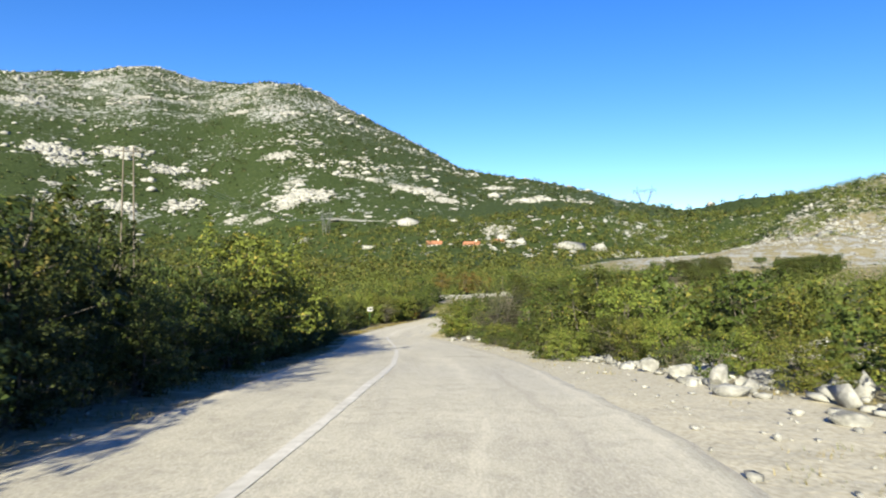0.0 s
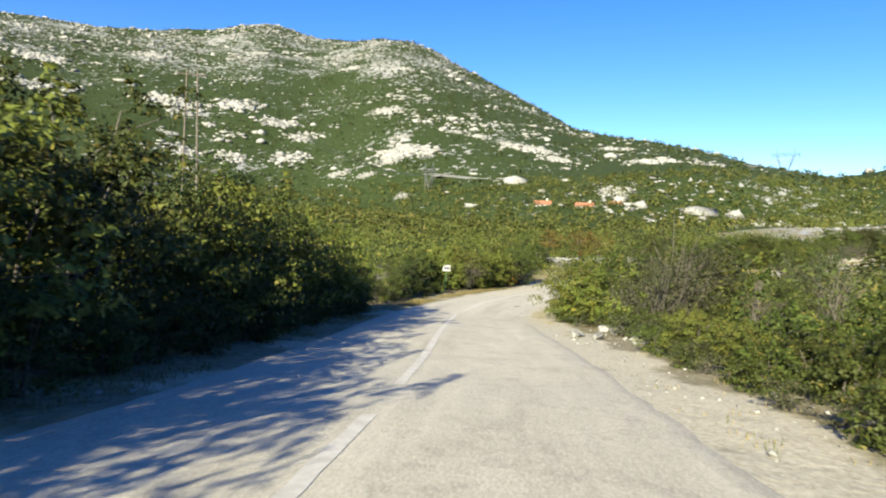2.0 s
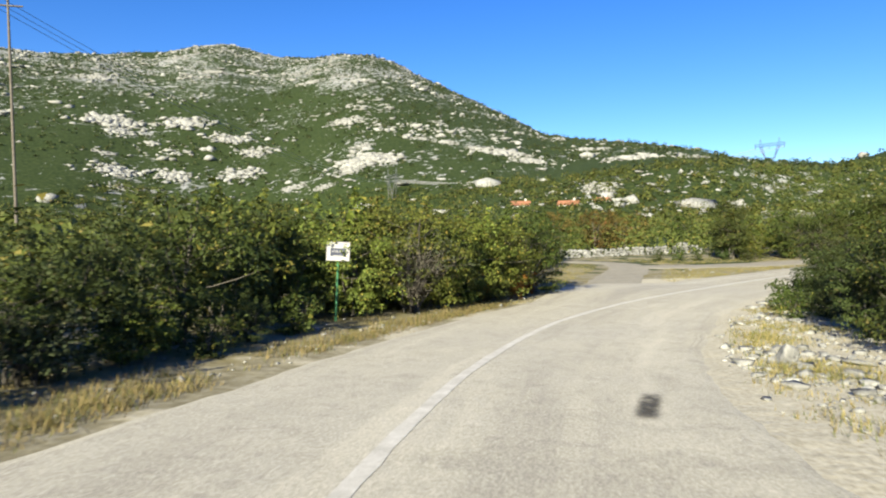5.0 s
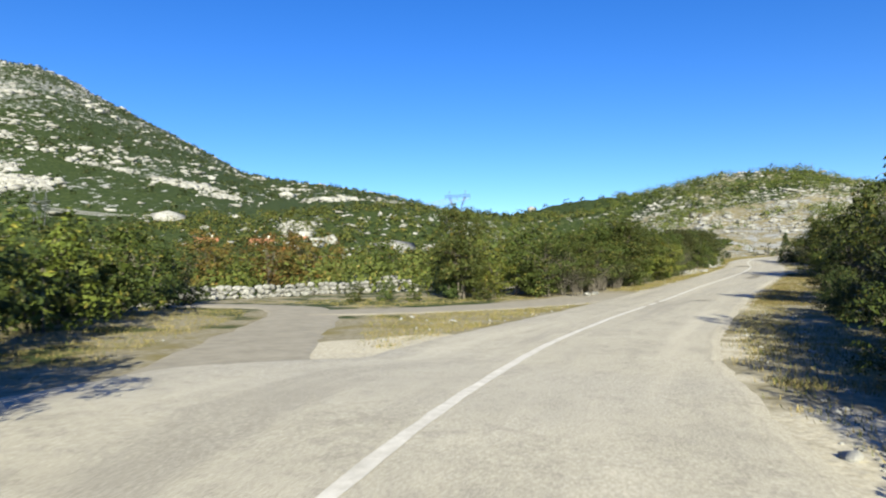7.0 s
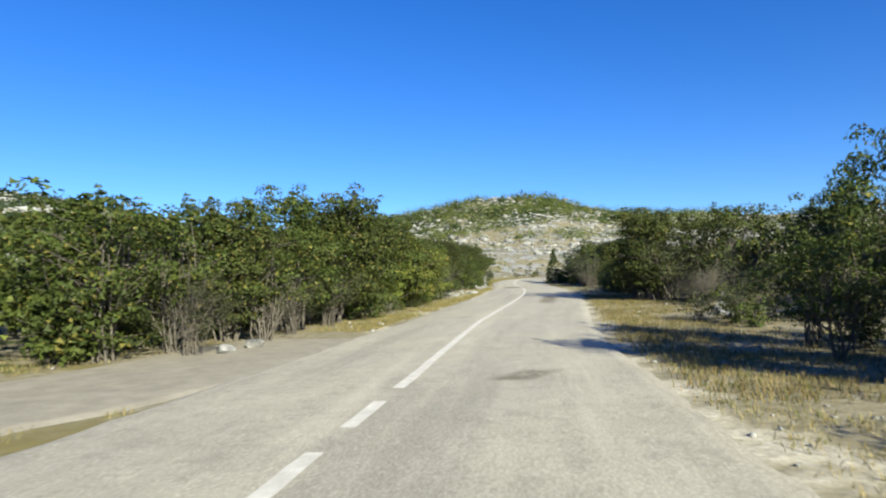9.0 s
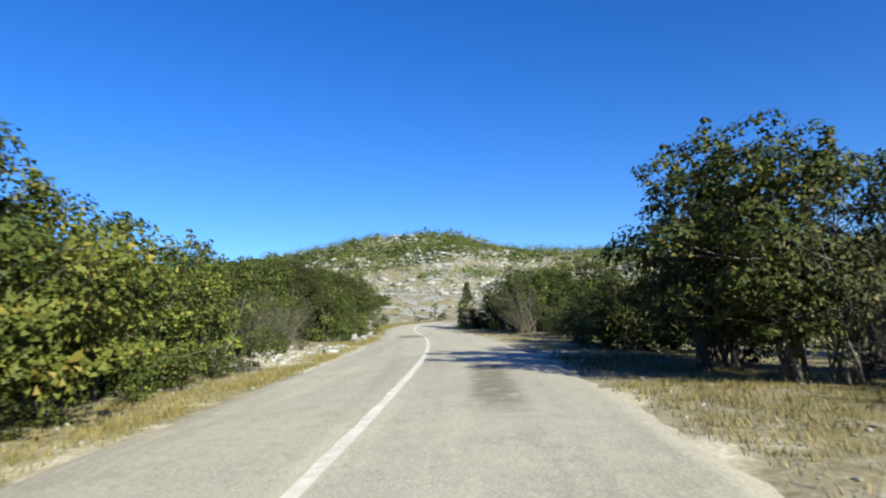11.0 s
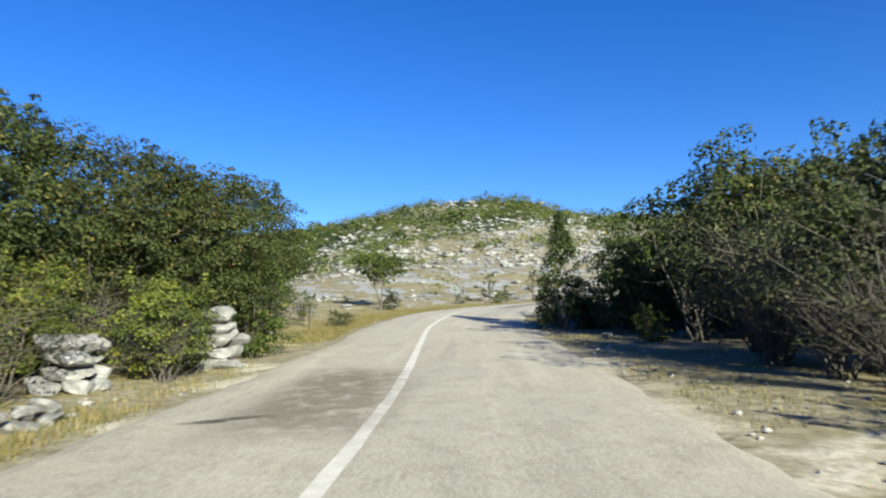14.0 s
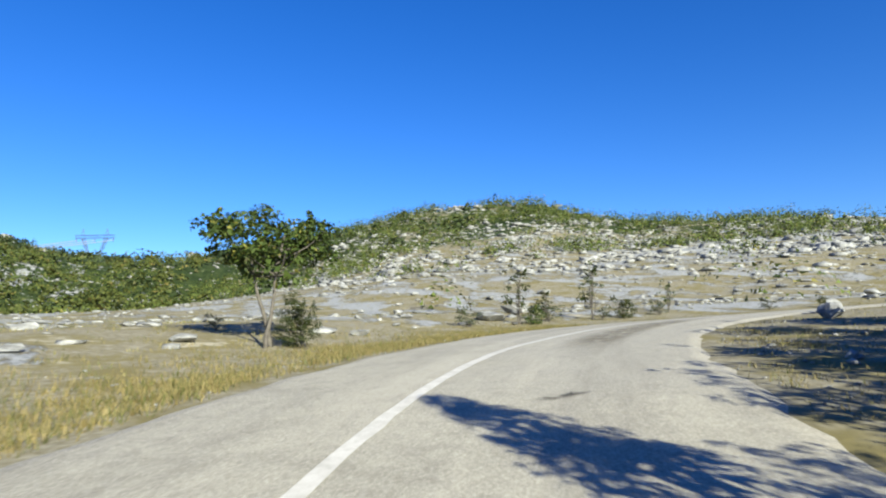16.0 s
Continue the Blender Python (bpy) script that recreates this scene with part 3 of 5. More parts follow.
def plant(name, label, category, seed, height, width, leaf, leaf_size, clumps, per, stems, low=0.15, clump_r=0.28, shape="round", trunk_r=0.05, hollow=0.55, bare=0.0, folded=False, inner=2, shoots=5):
    """A tree or bush at the origin: an empty with a trunk part of stems and limbs and a crown part of leaves in flat sprays."""
    rng = np.random.default_rng(seed)
    root = tagged(new(name), label, category)
    cs, rs = [], []
    lobes = [(rng.uniform(-0.28, 0.28) * width, rng.uniform(-0.28, 0.28) * width, rng.uniform(0.74, 1.0)) for _ in range(7)]
    lobes[0] = (lobes[0][0], lobes[0][1], 1.0)
    while len(cs) < clumps:
        p = rng.normal(0, 1, 3)
        p /= np.linalg.norm(p)
        r = rng.uniform(hollow, 1.0) ** 0.5
        pr = clump_r * rng.uniform(0.55, 1.4)
        if shape == "cone":
            h = rng.uniform(0, 1) ** 1.25
            rad = width * 0.5 * (1 - h) ** 0.8 * (0.85 + 0.35 * rng.random())
            an = rng.uniform(0, 2 * np.pi)
            c = np.array([np.cos(an) * rad * r, np.sin(an) * rad * r, low * height + h * height * (1 - low)])
        elif shape == "ball":
            lump = 0.90 + 0.16 * math.sin(5 * p[0] + seed) * math.cos(4 * p[1] + 3 * p[2])
            c = np.array([p[0] * r * width * 0.5 * lump, p[1] * r * width * 0.5 * lump, low * height + (height * (1 - low) - pr * 0.4) * (0.5 + 0.5 * p[2] * r * lump)])
        else:
            lx, ly, lh = lobes[rng.integers(7)]
            half = width * 0.27
            top = height * lh - pr * 0.4
            c = np.array([lx + p[0] * half * r, ly + p[1] * half * r, low * height + (top - low * height) * (0.5 + 0.5 * p[2] * r)])
            if shape == "umbrella":
                c[2] = height * (0.62 + 0.36 * (0.5 + 0.5 * p[2] * r))
                c[:2] *= 1.1
        cs.append(c)
        rs.append(pr)
    cs, rs = np.array(cs), np.array(rs)
    # leafy shoots that stand out of the outline
    tops = np.argsort(cs[:, 2])[::-1][:max(clumps // 4, 1)]
    for k in rng.choice(tops, min(shoots, len(tops)), False):
        way = np.array([rng.normal(0, 0.35), rng.normal(0, 0.35), 1.0])
        for u in (0.5, 0.95, 1.35):
            cs, rs = np.append(cs, [cs[k] + way * clump_r * u], 0), np.append(rs, clump_r * (0.52 - 0.22 * u))
    pieces, starts = [], []
    for k in range(stems):
        an = 2 * np.pi * k / stems + rng.uniform(-0.4, 0.4)
        foot = np.array([np.cos(an), np.sin(an), 0]) * width * (0.05 if stems > 1 else 0) * rng.uniform(0.4, 1.6)
        tip = cs[rng.integers(len(cs))] * [0.55, 0.55, 1]
        tip[2] = max(tip[2], height * 0.6)
        foot[2] = -0.15
        line = bent(foot, tip, rng, 7, 0.10)
        r0 = trunk_r * rng.uniform(0.7, 1.2)
        pieces.append(tube(line, np.linspace(r0, r0 * 0.3, 7), 6))
        starts.append((line, r0))
    for c in cs[rng.permutation(clumps)[:min(clumps, 8 + 3 * stems if height > 1.5 else 6)]]:
        line, r0 = starts[rng.integers(stems)]
        k = int(np.clip(np.argmin(np.linalg.norm(line - c * [0.6, 0.6, 0.75], axis=1)), 1, 5))
        pieces.append(tube(bent(line[k], c, rng, 4, 0.12), np.linspace(r0 * 0.42, r0 * 0.10, 4), 4))
    for _ in range(int(bare)):
        line, r0 = starts[rng.integers(stems)]
        end = line[3] + np.clip(rng.normal(0, 0.2, 3), -0.34, 0.34) * [width, width, 0.3 * height] + [0, 0, 0.22 * height]
        pieces.append(tube(bent(line[2], end, rng, 5, 0.15), np.linspace(r0 * 0.4, r0 * 0.08, 5), 4))
    part("trunk", mesh_of("trunk", *joined(pieces), BARK, True), root, "grey-brown bark")
    # leaves lie on the upper side of each spray, tilted outwards
    share = np.maximum((per * np.minimum(rs / clump_r, 1.3) ** 1.5).astype(int), 6)
    share[clumps:] *= 2
    own = np.repeat(np.arange(len(cs)), share)
    ways = rng.normal(0, 1, (len(own), 3))
    ways /= np.linalg.norm(ways, axis=1, keepdims=True)
    ways[:, 2] = np.where(rng.random(len(own)) < 0.8, np.abs(ways[:, 2]), ways[:, 2])
    flat = 1.0 if shape == "cone" else 0.72
    at = cs[own] + ways * (rs[own] * rng.uniform(0.4, 1.0, len(own)) ** 0.5)[:, None] * [1, 1, flat]
    away = cs[own] - [0, 0, height * 0.4]
    away /= np.linalg.norm(away, axis=1, keepdims=True) + 1e-6
    out = ways * 0.75 + away * 0.3 + [0, 0, 0.35]
    size = np.full((len(own), 1), leaf_size)
    # sparse larger leaves deep inside, which keep daylight out of the crown
    pick = rng.integers(0, clumps, int(clumps * inner))
    deep = cs[pick] * rng.uniform(0.45, 0.8, (len(pick), 1)) + [0, 0, 0.12 * height]
    deep[:, 2] = np.minimum(deep[:, 2], cs[pick][:, 2] - 0.1 * clump_r)
    at, out = np.concatenate([at, deep]), np.concatenate([out, rng.normal(0, 1, (len(pick), 3))])
    size = np.concatenate([size, np.full((len(pick), 1), min(leaf_size * 2.3, clump_r * 0.8))])
    part("crown", mesh_of("crown", *(leaf_quads if folded else leaf_tris)(at, out, size, rng), leaf), root)
    return root


KINDS = {
    "oak_back": plant("oak_bush", "dense green oak bush growing behind the verge", "bush", 21, 4.0, 4.2, LEAF_OAK, 0.165, 80, 30, 3, 0.02, 0.42),
    "oak2_back": plant("oak_bush", "broad green oak bush growing behind the verge", "bush", 22, 4.0, 4.6, LEAF_BRIGHT, 0.165, 82, 30, 3, 0.02, 0.42),
    "dark_back": plant("holm_oak_bush", "dark green evergreen bush growing behind the verge", "bush", 23, 4.0, 4.0, LEAF_DARK, 0.155, 80, 30, 3, 0.02, 0.40),
    "oak": plant("oak_bush", "dense green oak bush growing beside the road", "bush", 1, 4.0, 4.2, LEAF_OAK, 0.09, 90, 96, 6, 0.02, 0.40, inner=4),
    "oak2": plant("oak_bush", "broad green oak bush growing beside the road", "bush", 2, 4.0, 4.6, LEAF_BRIGHT, 0.09, 94, 94, 6, 0.02, 0.41, inner=4),
    "dark": plant("holm_oak_bush", "dark green evergreen bush growing beside the road", "bush", 3, 4.0, 4.0, LEAF_DARK, 0.084, 90, 92, 5, 0.02, 0.38, inner=4),
    "brown": plant("rusty_oak_bush", "olive-brown oak bush with turning leaves", "bush", 4, 4.0, 4.4, LEAF_BROWN, 0.11, 100, 46, 5, 0.04, 0.38),
    "open": plant("twiggy_bush", "thin grey-green bush with many bare stems", "bush", 5, 4.0, 4.2, LEAF_GREY, 0.068, 96, 40, 15, 0.24, 0.34, bare=34, trunk_r=0.030, inner=1),
    "open2": plant("twiggy_bush", "open green bush with pale bare stems below", "bush", 6, 4.0, 3.8, LEAF_OAK, 0.09, 72, 66, 12, 0.28, 0.34, bare=24, trunk_r=0.034, inner=1),
    "tall": plant("oak_tree", "tall leafy green oak tree beside the road", "tree", 7, 6.0, 4.6, LEAF_OAK, 0.118, 124, 90, 5, 0.08, 0.50, trunk_r=0.08, shoots=8, inner=3),
    "round": plant("oak_tree", "large rounded olive-green oak tree beside the road", "tree", 8, 5.6, 5.4, LEAF_OLIVE, 0.076, 230, 185, 5, 0.10, 0.54, "ball", trunk_r=0.09, shoots=12, inner=3),
    "juniper": plant("juniper", "slim dark green juniper standing at the road edge", "tree", 9, 3.2, 1.5, LEAF_DARK, 0.06, 130, 74, 2, 0.01, 0.19, "cone", 0.05, folded=True, shoots=3),
    "sapling": plant("sapling", "thin young tree with few green leaves", "tree", 10, 2.0, 0.9, LEAF_OAK, 0.075, 20, 20, 5, 0.25, 0.15, trunk_r=0.018, bare=10, inner=0, shoots=2),
    "small": plant("young_oak", "small oak tree with a bare slim trunk in dry grass", "tree", 11, 3.0, 2.7, LEAF_OAK, 0.09, 80, 70, 2, 0.5, 0.27, "umbrella", 0.06, folded=True, inner=1, shoots=3),
    "low": plant("low_bush", "low green bush in the verge", "bush", 12, 1.0, 1.3, LEAF_OAK, 0.062, 40, 34, 6, 0.01, 0.15, trunk_r=0.014, inner=1),
    "lowdry": plant("low_bush", "low dry yellow-green bush in the verge", "bush", 13, 1.0, 1.3, LEAF_GREY, 0.055, 28, 32, 10, 0.03, 0.16, trunk_r=0.010, bare=18, inner=0),
    "bare": plant("bare_bush", "grey thicket of tangled bare twigs with few leaves", "bush", 15, 3.0, 3.4, LEAF_GREY, 0.07, 32, 24, 26, 0.16, 0.30, bare=170, trunk_r=0.017, inner=0, shoots=2),
    "orange": plant("dead_bush", "small bush with dead orange leaves", "bush", 14, 1.2, 1.0, LEAF_ORANGE, 0.075, 24, 30, 5, 0.06, 0.16, trunk_r=0.015, inner=0, shoots=2),
}
SIZE = {"tall": 6.0, "round": 5.6, "juniper": 3.2, "sapling": 2.0, "small": 3.0, "low": 1.0, "lowdry": 1.0, "orange": 1.2, "bare": 3.0}
# crowns end a little under the full height of their frames
LIFT = {"oak": 1.07, "oak2": 1.07, "dark": 1.07, "brown": 1.07, "open": 1.06, "open2": 1.06, "tall": 1.05, "oak_back": 1.05, "oak2_back": 1.05, "dark_back": 1.05}
used = set()


def put(kind, x, y, h, w=1.0, group=""):
    """Sets a plant of that kind, h metres high, on the ground; w widens it."""
    if kind + "_back" in KINDS and (road_near(np.array([x]), np.array([y]))[1][0] > 7.0 or y < -1):
        kind += "_back"
    h *= LIFT.get(kind, 1.0)
    k = h / SIZE.get(kind, 4.0)
    m = Matrix.Translation((x, y, ground_at(x, y) - 0.04)) @ pose(0, 0, 0, 0, 0, RNG.uniform(0, 360)) @ Matrix.Diagonal((k * w, k * w, k, 1))
    first = KINDS[kind]
    if kind in used:
        ob = copy_thing(first, m @ Matrix.Diagonal((*(1 / v for v in first.scale), 1)))
    else:
        used.add(kind)
        first.matrix_basis = m
        ob = first
    if group:
        tagged(ob, group=group)
    return ob


def hedge(s0, s1, lat, step, kinds, h, spread=0.8, rows=1, gap=2.6, group="roadside bushes", wide=1.0):
    """Bushes along the road from s0 to s1, lat metres from its middle, in rows away from it."""
    for r in range(rows):
        s = s0 + r * step * 0.5
        while s <= s1:
            side = 1 if lat > 0 else -1
            x, y = along(s + RNG.uniform(-0.3, 0.3) * step, lat + side * (r * gap + RNG.uniform(-0.5, 0.5) * spread))
            k = kinds[RNG.integers(len(kinds))]
            put(k, x, y, h * RNG.uniform(0.74, 1.16) * (1 + 0.12 * r), wide * RNG.uniform(0.9, 1.15), group)
            s += step * RNG.uniform(0.8, 1.2)


# ---- the way down, left ----
hedge(-24, 5, -5.3, 2.0, ["oak", "oak2", "dark"], 3.0, 0.6)
hedge(5.5, 13, -5.1, 1.8, ["oak", "dark", "oak2"], 2.7, 0.5)
hedge(13.5, 17, -5.1, 1.7, ["oak", "dark"], 3.1, 0.5)
hedge(17.5, 25, -5.2, 1.8, ["oak", "oak2", "dark", "oak", "oak2"], 3.7, 0.5)
hedge(25.5, 34, -5.3, 1.9, ["oak", "oak2", "dark", "oak", "oak2"], 4.0, 0.5)
hedge(34.5, 46.5, -5.2, 1.9, ["oak", "oak2", "dark", "tall", "oak2"], 3.7, 0.5)
hedge(-9, 46, -8.3, 2.7, ["oak", "oak2", "dark"], 3.1, 1.4)
hedge(0, 46, -4.1, 1.3, ["oak", "dark", "dark"], 1.4, 0.3)
hedge(48.5, 57, -7.4, 2.0, ["oak2", "oak", "oak2"], 2.8, 0.9, 2)
hedge(47.5, 58, -5.0, 1.7, ["oak", "oak2", "open2"], 1.6, 0.5)
for s, lat, k, h in [(57.0, -5.4, "dark", 2.1), (58.2, -5.8, "dark", 2.3), (59.6, -5.8, "oak", 2.6), (61.2, -6.3, "dark", 2.8), (62.4, -6.9, "oak2", 3.0), (63.4, -6.8, "oak", 2.7), (64.8, -6.4, "oak2", 2.5), (60.2, -4.7, "dark", 1.0), (61.7, -5.0, "low", 0.7), (58.8, -4.5, "low", 0.7)]:
    put(k, *along(s, lat), h)
hedge(63.5, 69.5, -7.4, 2.0, ["oak2", "open2", "oak2"], 2.4, 0.9, 2)
for x, y, k, h in [(-11.6, 67.1, "oak2", 3.4), (-11.2, 66.5, "bare", 3.2), (-12.6, 68.8, "oak2", 3.5), (-10.0, 70.7, "oak2", 3.1), (-8.9, 71.6, "orange", 1.0), (-10.9, 70.0, "oak2", 3.3), (-13.5, 66.8, "oak2", 3.2), (-9.7, 71.5, "oak2", 2.9), (-15.7, 68.0, "oak", 2.7), (-10.3, 70.8, "oak2", 2.7)]:
    put(k, x, y, h)
for s, lat, k, h in [(64.4, -5.6, "oak2", 2.5), (66.0, -6.2, "open2", 2.3), (67.2, -5.0, "oak2", 2.2), (68.6, -4.8, "oak", 2.0), (69.4, -4.5, "orange", 1.1), (69.8, -5.2, "oak", 1.9), (71.2, -5.6, "oak2", 2.3), (72.4, -6.2, "oak", 2.3), (72.2, -4.3, "orange", 1.0), (71.0, -4.0, "orange", 0.9), (73.4, -4.8, "oak", 2.2), (72.2, -4.5, "open2", 3.3), (73.6, -5.0, "open2", 2.9), (70.8, -4.7, "oak2", 2.1), (69.6, -4.4, "dark", 1.6), (70.6, -7.6, "oak", 2.6), (56.5, -5.0, "lowdry", 1.0), (61.5, -4.7, "low", 0.9)]:
    put(k, *along(s, lat), h)
# ---- the way down, right ----
for s, lat, k, h in [(16.5, 6.0, "oak2", 1.4), (17.6, 5.6, "open2", 1.4), (19.5, 6.9, "oak2", 2.6), (21.8, 6.4, "oak", 2.9), (23.8, 6.6, "oak2", 3.1), (26.0, 6.8, "oak", 3.1), (28.0, 7.0, "open2", 2.6), (22, 9.2, "oak", 3.0),
                     (25, 9.6, "oak2", 3.1), (28.5, 9.8, "oak", 2.9), (9.8, 6.2, "oak2", 1.1), (9.0, 7.6, "oak2", 1.4), (10.8, 7.4, "oak", 1.5), (12.3, 6.6, "oak2", 1.2), (13.8, 7.4, "oak", 1.5), (11.6, 9.0, "oak2", 1.8), (8.0, 8.6, "oak", 1.4), (15.4, 6.4, "oak2", 1.4), (8.6, 10.4, "oak", 1.8), (30.5, 6.0, "low", 1.3), (33.0, 6.9, "low", 1.2), (31.5, 8.6, "oak", 1.7), (36.0, 7.6, "sapling", 2.6), (28.6, 5.6, "low", 0.9), (29.6, 5.0, "low", 0.8), (27.0, 5.9, "oak2", 1.0), (31.2, 5.4, "low", 0.8), (38.0, 10.6, "open", 2.9), (38.2, 9.2, "open2", 1.9), (35.4, 9.6, "oak", 1.6),
                     (35.0, 5.6, "lowdry", 0.8), (41.5, 6.8, "open", 3.0), (43.2, 5.9, "oak2", 2.7), (43.4, 8.4, "open", 3.2), (42.6, 6.2, "bare", 2.6), (43.0, 7.6, "open", 4.2), (44.3, 5.9, "open2", 3.0), (46.2, 5.6, "oak2", 3.3), (48.0, 4.9, "oak2", 3.2), (45.2, 5.6, "oak2", 2.9), (47.2, 5.2, "oak", 3.1), (49.2, 5.0, "oak2", 2.6), (17.4, 4.2, "oak2", 1.1), (18.8, 4.0, "low", 1.2), (51.4, 4.9, "oak2", 2.0), (53.2, 5.4, "oak", 1.7),
                     (46.0, 8.4, "oak", 2.5), (49.5, 8.0, "oak2", 2.4), (52.5, 8.2, "oak", 2.3), (44.0, 10.4, "oak2", 3.0), (50, 11, "oak", 3.0)]:
    put(k, *along(s, lat), h)
hedge(12, 44, 5.8, 1.5, ["low", "low", "lowdry", "low"], 0.85, 0.9)
hedge(44, 54, 4.6, 1.6, ["low", "lowdry"], 0.7, 0.5)
hedge(13, 37, 13.5, 3.0, ["oak", "oak2"], 2.7, 2.0, 2)
# ---- the bend ----
for s, lat, k, h in [(62.5, 6.6, "oak", 2.6), (64.5, 6.2, "open2", 2.5), (60.0, 7.4, "dark", 2.4), (69.0, 4.4, "low", 0.7), (73.2, 4.0, "low", 0.95), (71.4, 4.1, "low", 0.85), (74.8, 4.2, "low", 0.9), (77.0, 4.4, "low", 0.9), (65.6, 5.7, "dark", 2.1), (67.6, 5.6, "dark", 2.0), (70.0, 5.4, "dark", 1.8), (72.6, 5.3, "dark", 2.2), (74.6, 5.7, "oak", 2.2), (76.6, 5.8, "dark", 2.2), (78.8, 6.0, "oak", 2.3), (81.0, 5.9, "dark", 2.2), (66.8, 7.2, "oak", 2.6), (70.5, 7.0, "dark", 2.7), (74.0, 7.0, "oak", 2.7), (78.0, 6.6, "dark", 2.7), (76.0, 9.0, "oak", 3.0),
                     (72.4, 5.0, "dark", 1.7), (74.2, 4.9, "oak", 1.7), (76.0, 4.9, "dark", 1.7), (77.8, 5.0, "dark", 1.8), (79.6, 4.9, "oak", 1.6), (82.4, 7.6, "tall", 3.3), (80.4, 6.0, "dark", 2.4), (83.0, 6.2, "dark", 3.0), (85.4, 6.6, "oak", 3.3), (87.2, 6.8, "dark", 3.2), (89.3, 7.2, "dark", 2.7), (92.2, 5.9, "dark", 1.5), (93.8, 5.8, "dark", 1.6), (94.8, 5.6, "dark", 1.2), (88.6, 8.6, "oak", 1.6), (91.2, 6.0, "oak", 1.4), (93.4, 7.2, "dark", 1.5), (95.6, 6.8, "open", 1.6), (97.2, 7.6, "open2", 1.9), (98.4, 7.9, "open2", 2.6), (100.2, 6.6, "open", 2.7),
                     (101.4, 5.8, "open2", 2.0), (103.3, 6.2, "open2", 2.5), (102.9, 6.9, "dark", 1.2), (104.4, 7.4, "low", 0.7), (108.4, 6.4, "open", 1.1), (110.0, 5.7, "lowdry", 0.9), (100.4, 10.0, "dark", 3.4), (97.0, 10.4, "dark", 2.6),
                     (106.0, 13.0, "dark", 2.4), (108.2, 8.8, "lowdry", 1.3), (107.4, 6.4, "low", 0.7), (94, 11.5, "oak", 1.9), (89, 11.0, "oak", 1.8), (84, 9.6, "oak", 2.0), (110.0, 10.6, "open2", 2.4)]:
    put(k, *along(s, lat), h)
for s, lat, h in [(98.0, 6.5, 4.0), (96.6, 7.3, 4.3), (101.9, 7.4, 3.9)]:
    put("open2", *along(s, lat), h, 0.62)
# ---- behind the junction ----
for x, y, k, h in [(-8.2, 112.3, "brown", 3.7), (-5.0, 112.8, "brown", 3.8), (-2.2, 112.6, "brown", 3.6), (-10.1, 118.4, "oak", 3.6), (2.8, 116.5, "oak", 3.6), (-12.0, 111.6, "oak", 3.4), (-13.8, 106.7, "oak2", 3.2), (-0.9, 98.2, "low", 0.9), (0.6, 98.6, "low", 1.0), (1.8, 98.1, "low", 0.9),
                   (-11.8, 76.5, "low", 1.0), (-9.9, 80.4, "oak", 2.7), (-10.0, 82.6, "dark", 2.9), (-9.6, 85.2, "oak2", 2.7), (-9.8, 87.6, "dark", 2.9), (-9.3, 90.4, "oak", 2.9), (-8.7, 94.9, "dark", 2.7), (-8.1, 98.1, "dark", 2.4), (-12.3, 83.9, "oak", 2.8), (-12.4, 88.4, "oak2", 2.8), (-13.2, 79.4, "oak", 2.4), (-14.8, 83.4, "oak", 2.8), (-11.9, 90.9, "dark", 1.3), (-10.4, 92.1, "low", 0.9), (-15.6, 90.8, "oak", 3.0), (-16.5, 96.8, "oak2", 3.0), (-12.7, 73.3, "oak", 2.6), (-15.4, 75.0, "oak2", 3.0),
                   (5.4, 101.6, "oak", 3.4), (3.6, 98.8, "dark", 1.5), (5.0, 97.7, "low", 1.0), (5.8, 98.8, "oak2", 2.2), (7.7, 98.9, "oak", 2.3), (5.8, 106.7, "oak", 3.5), (8.7, 107.7, "oak2", 3.6), (9.6, 101.1, "oak2", 2.6), (11.8, 105.3, "oak", 3.4), (15.1, 109.8, "dark", 3.5)]:
    put(k, x, y, h)
put("tall", 4.2, 98.6, 4.7, 0.8)
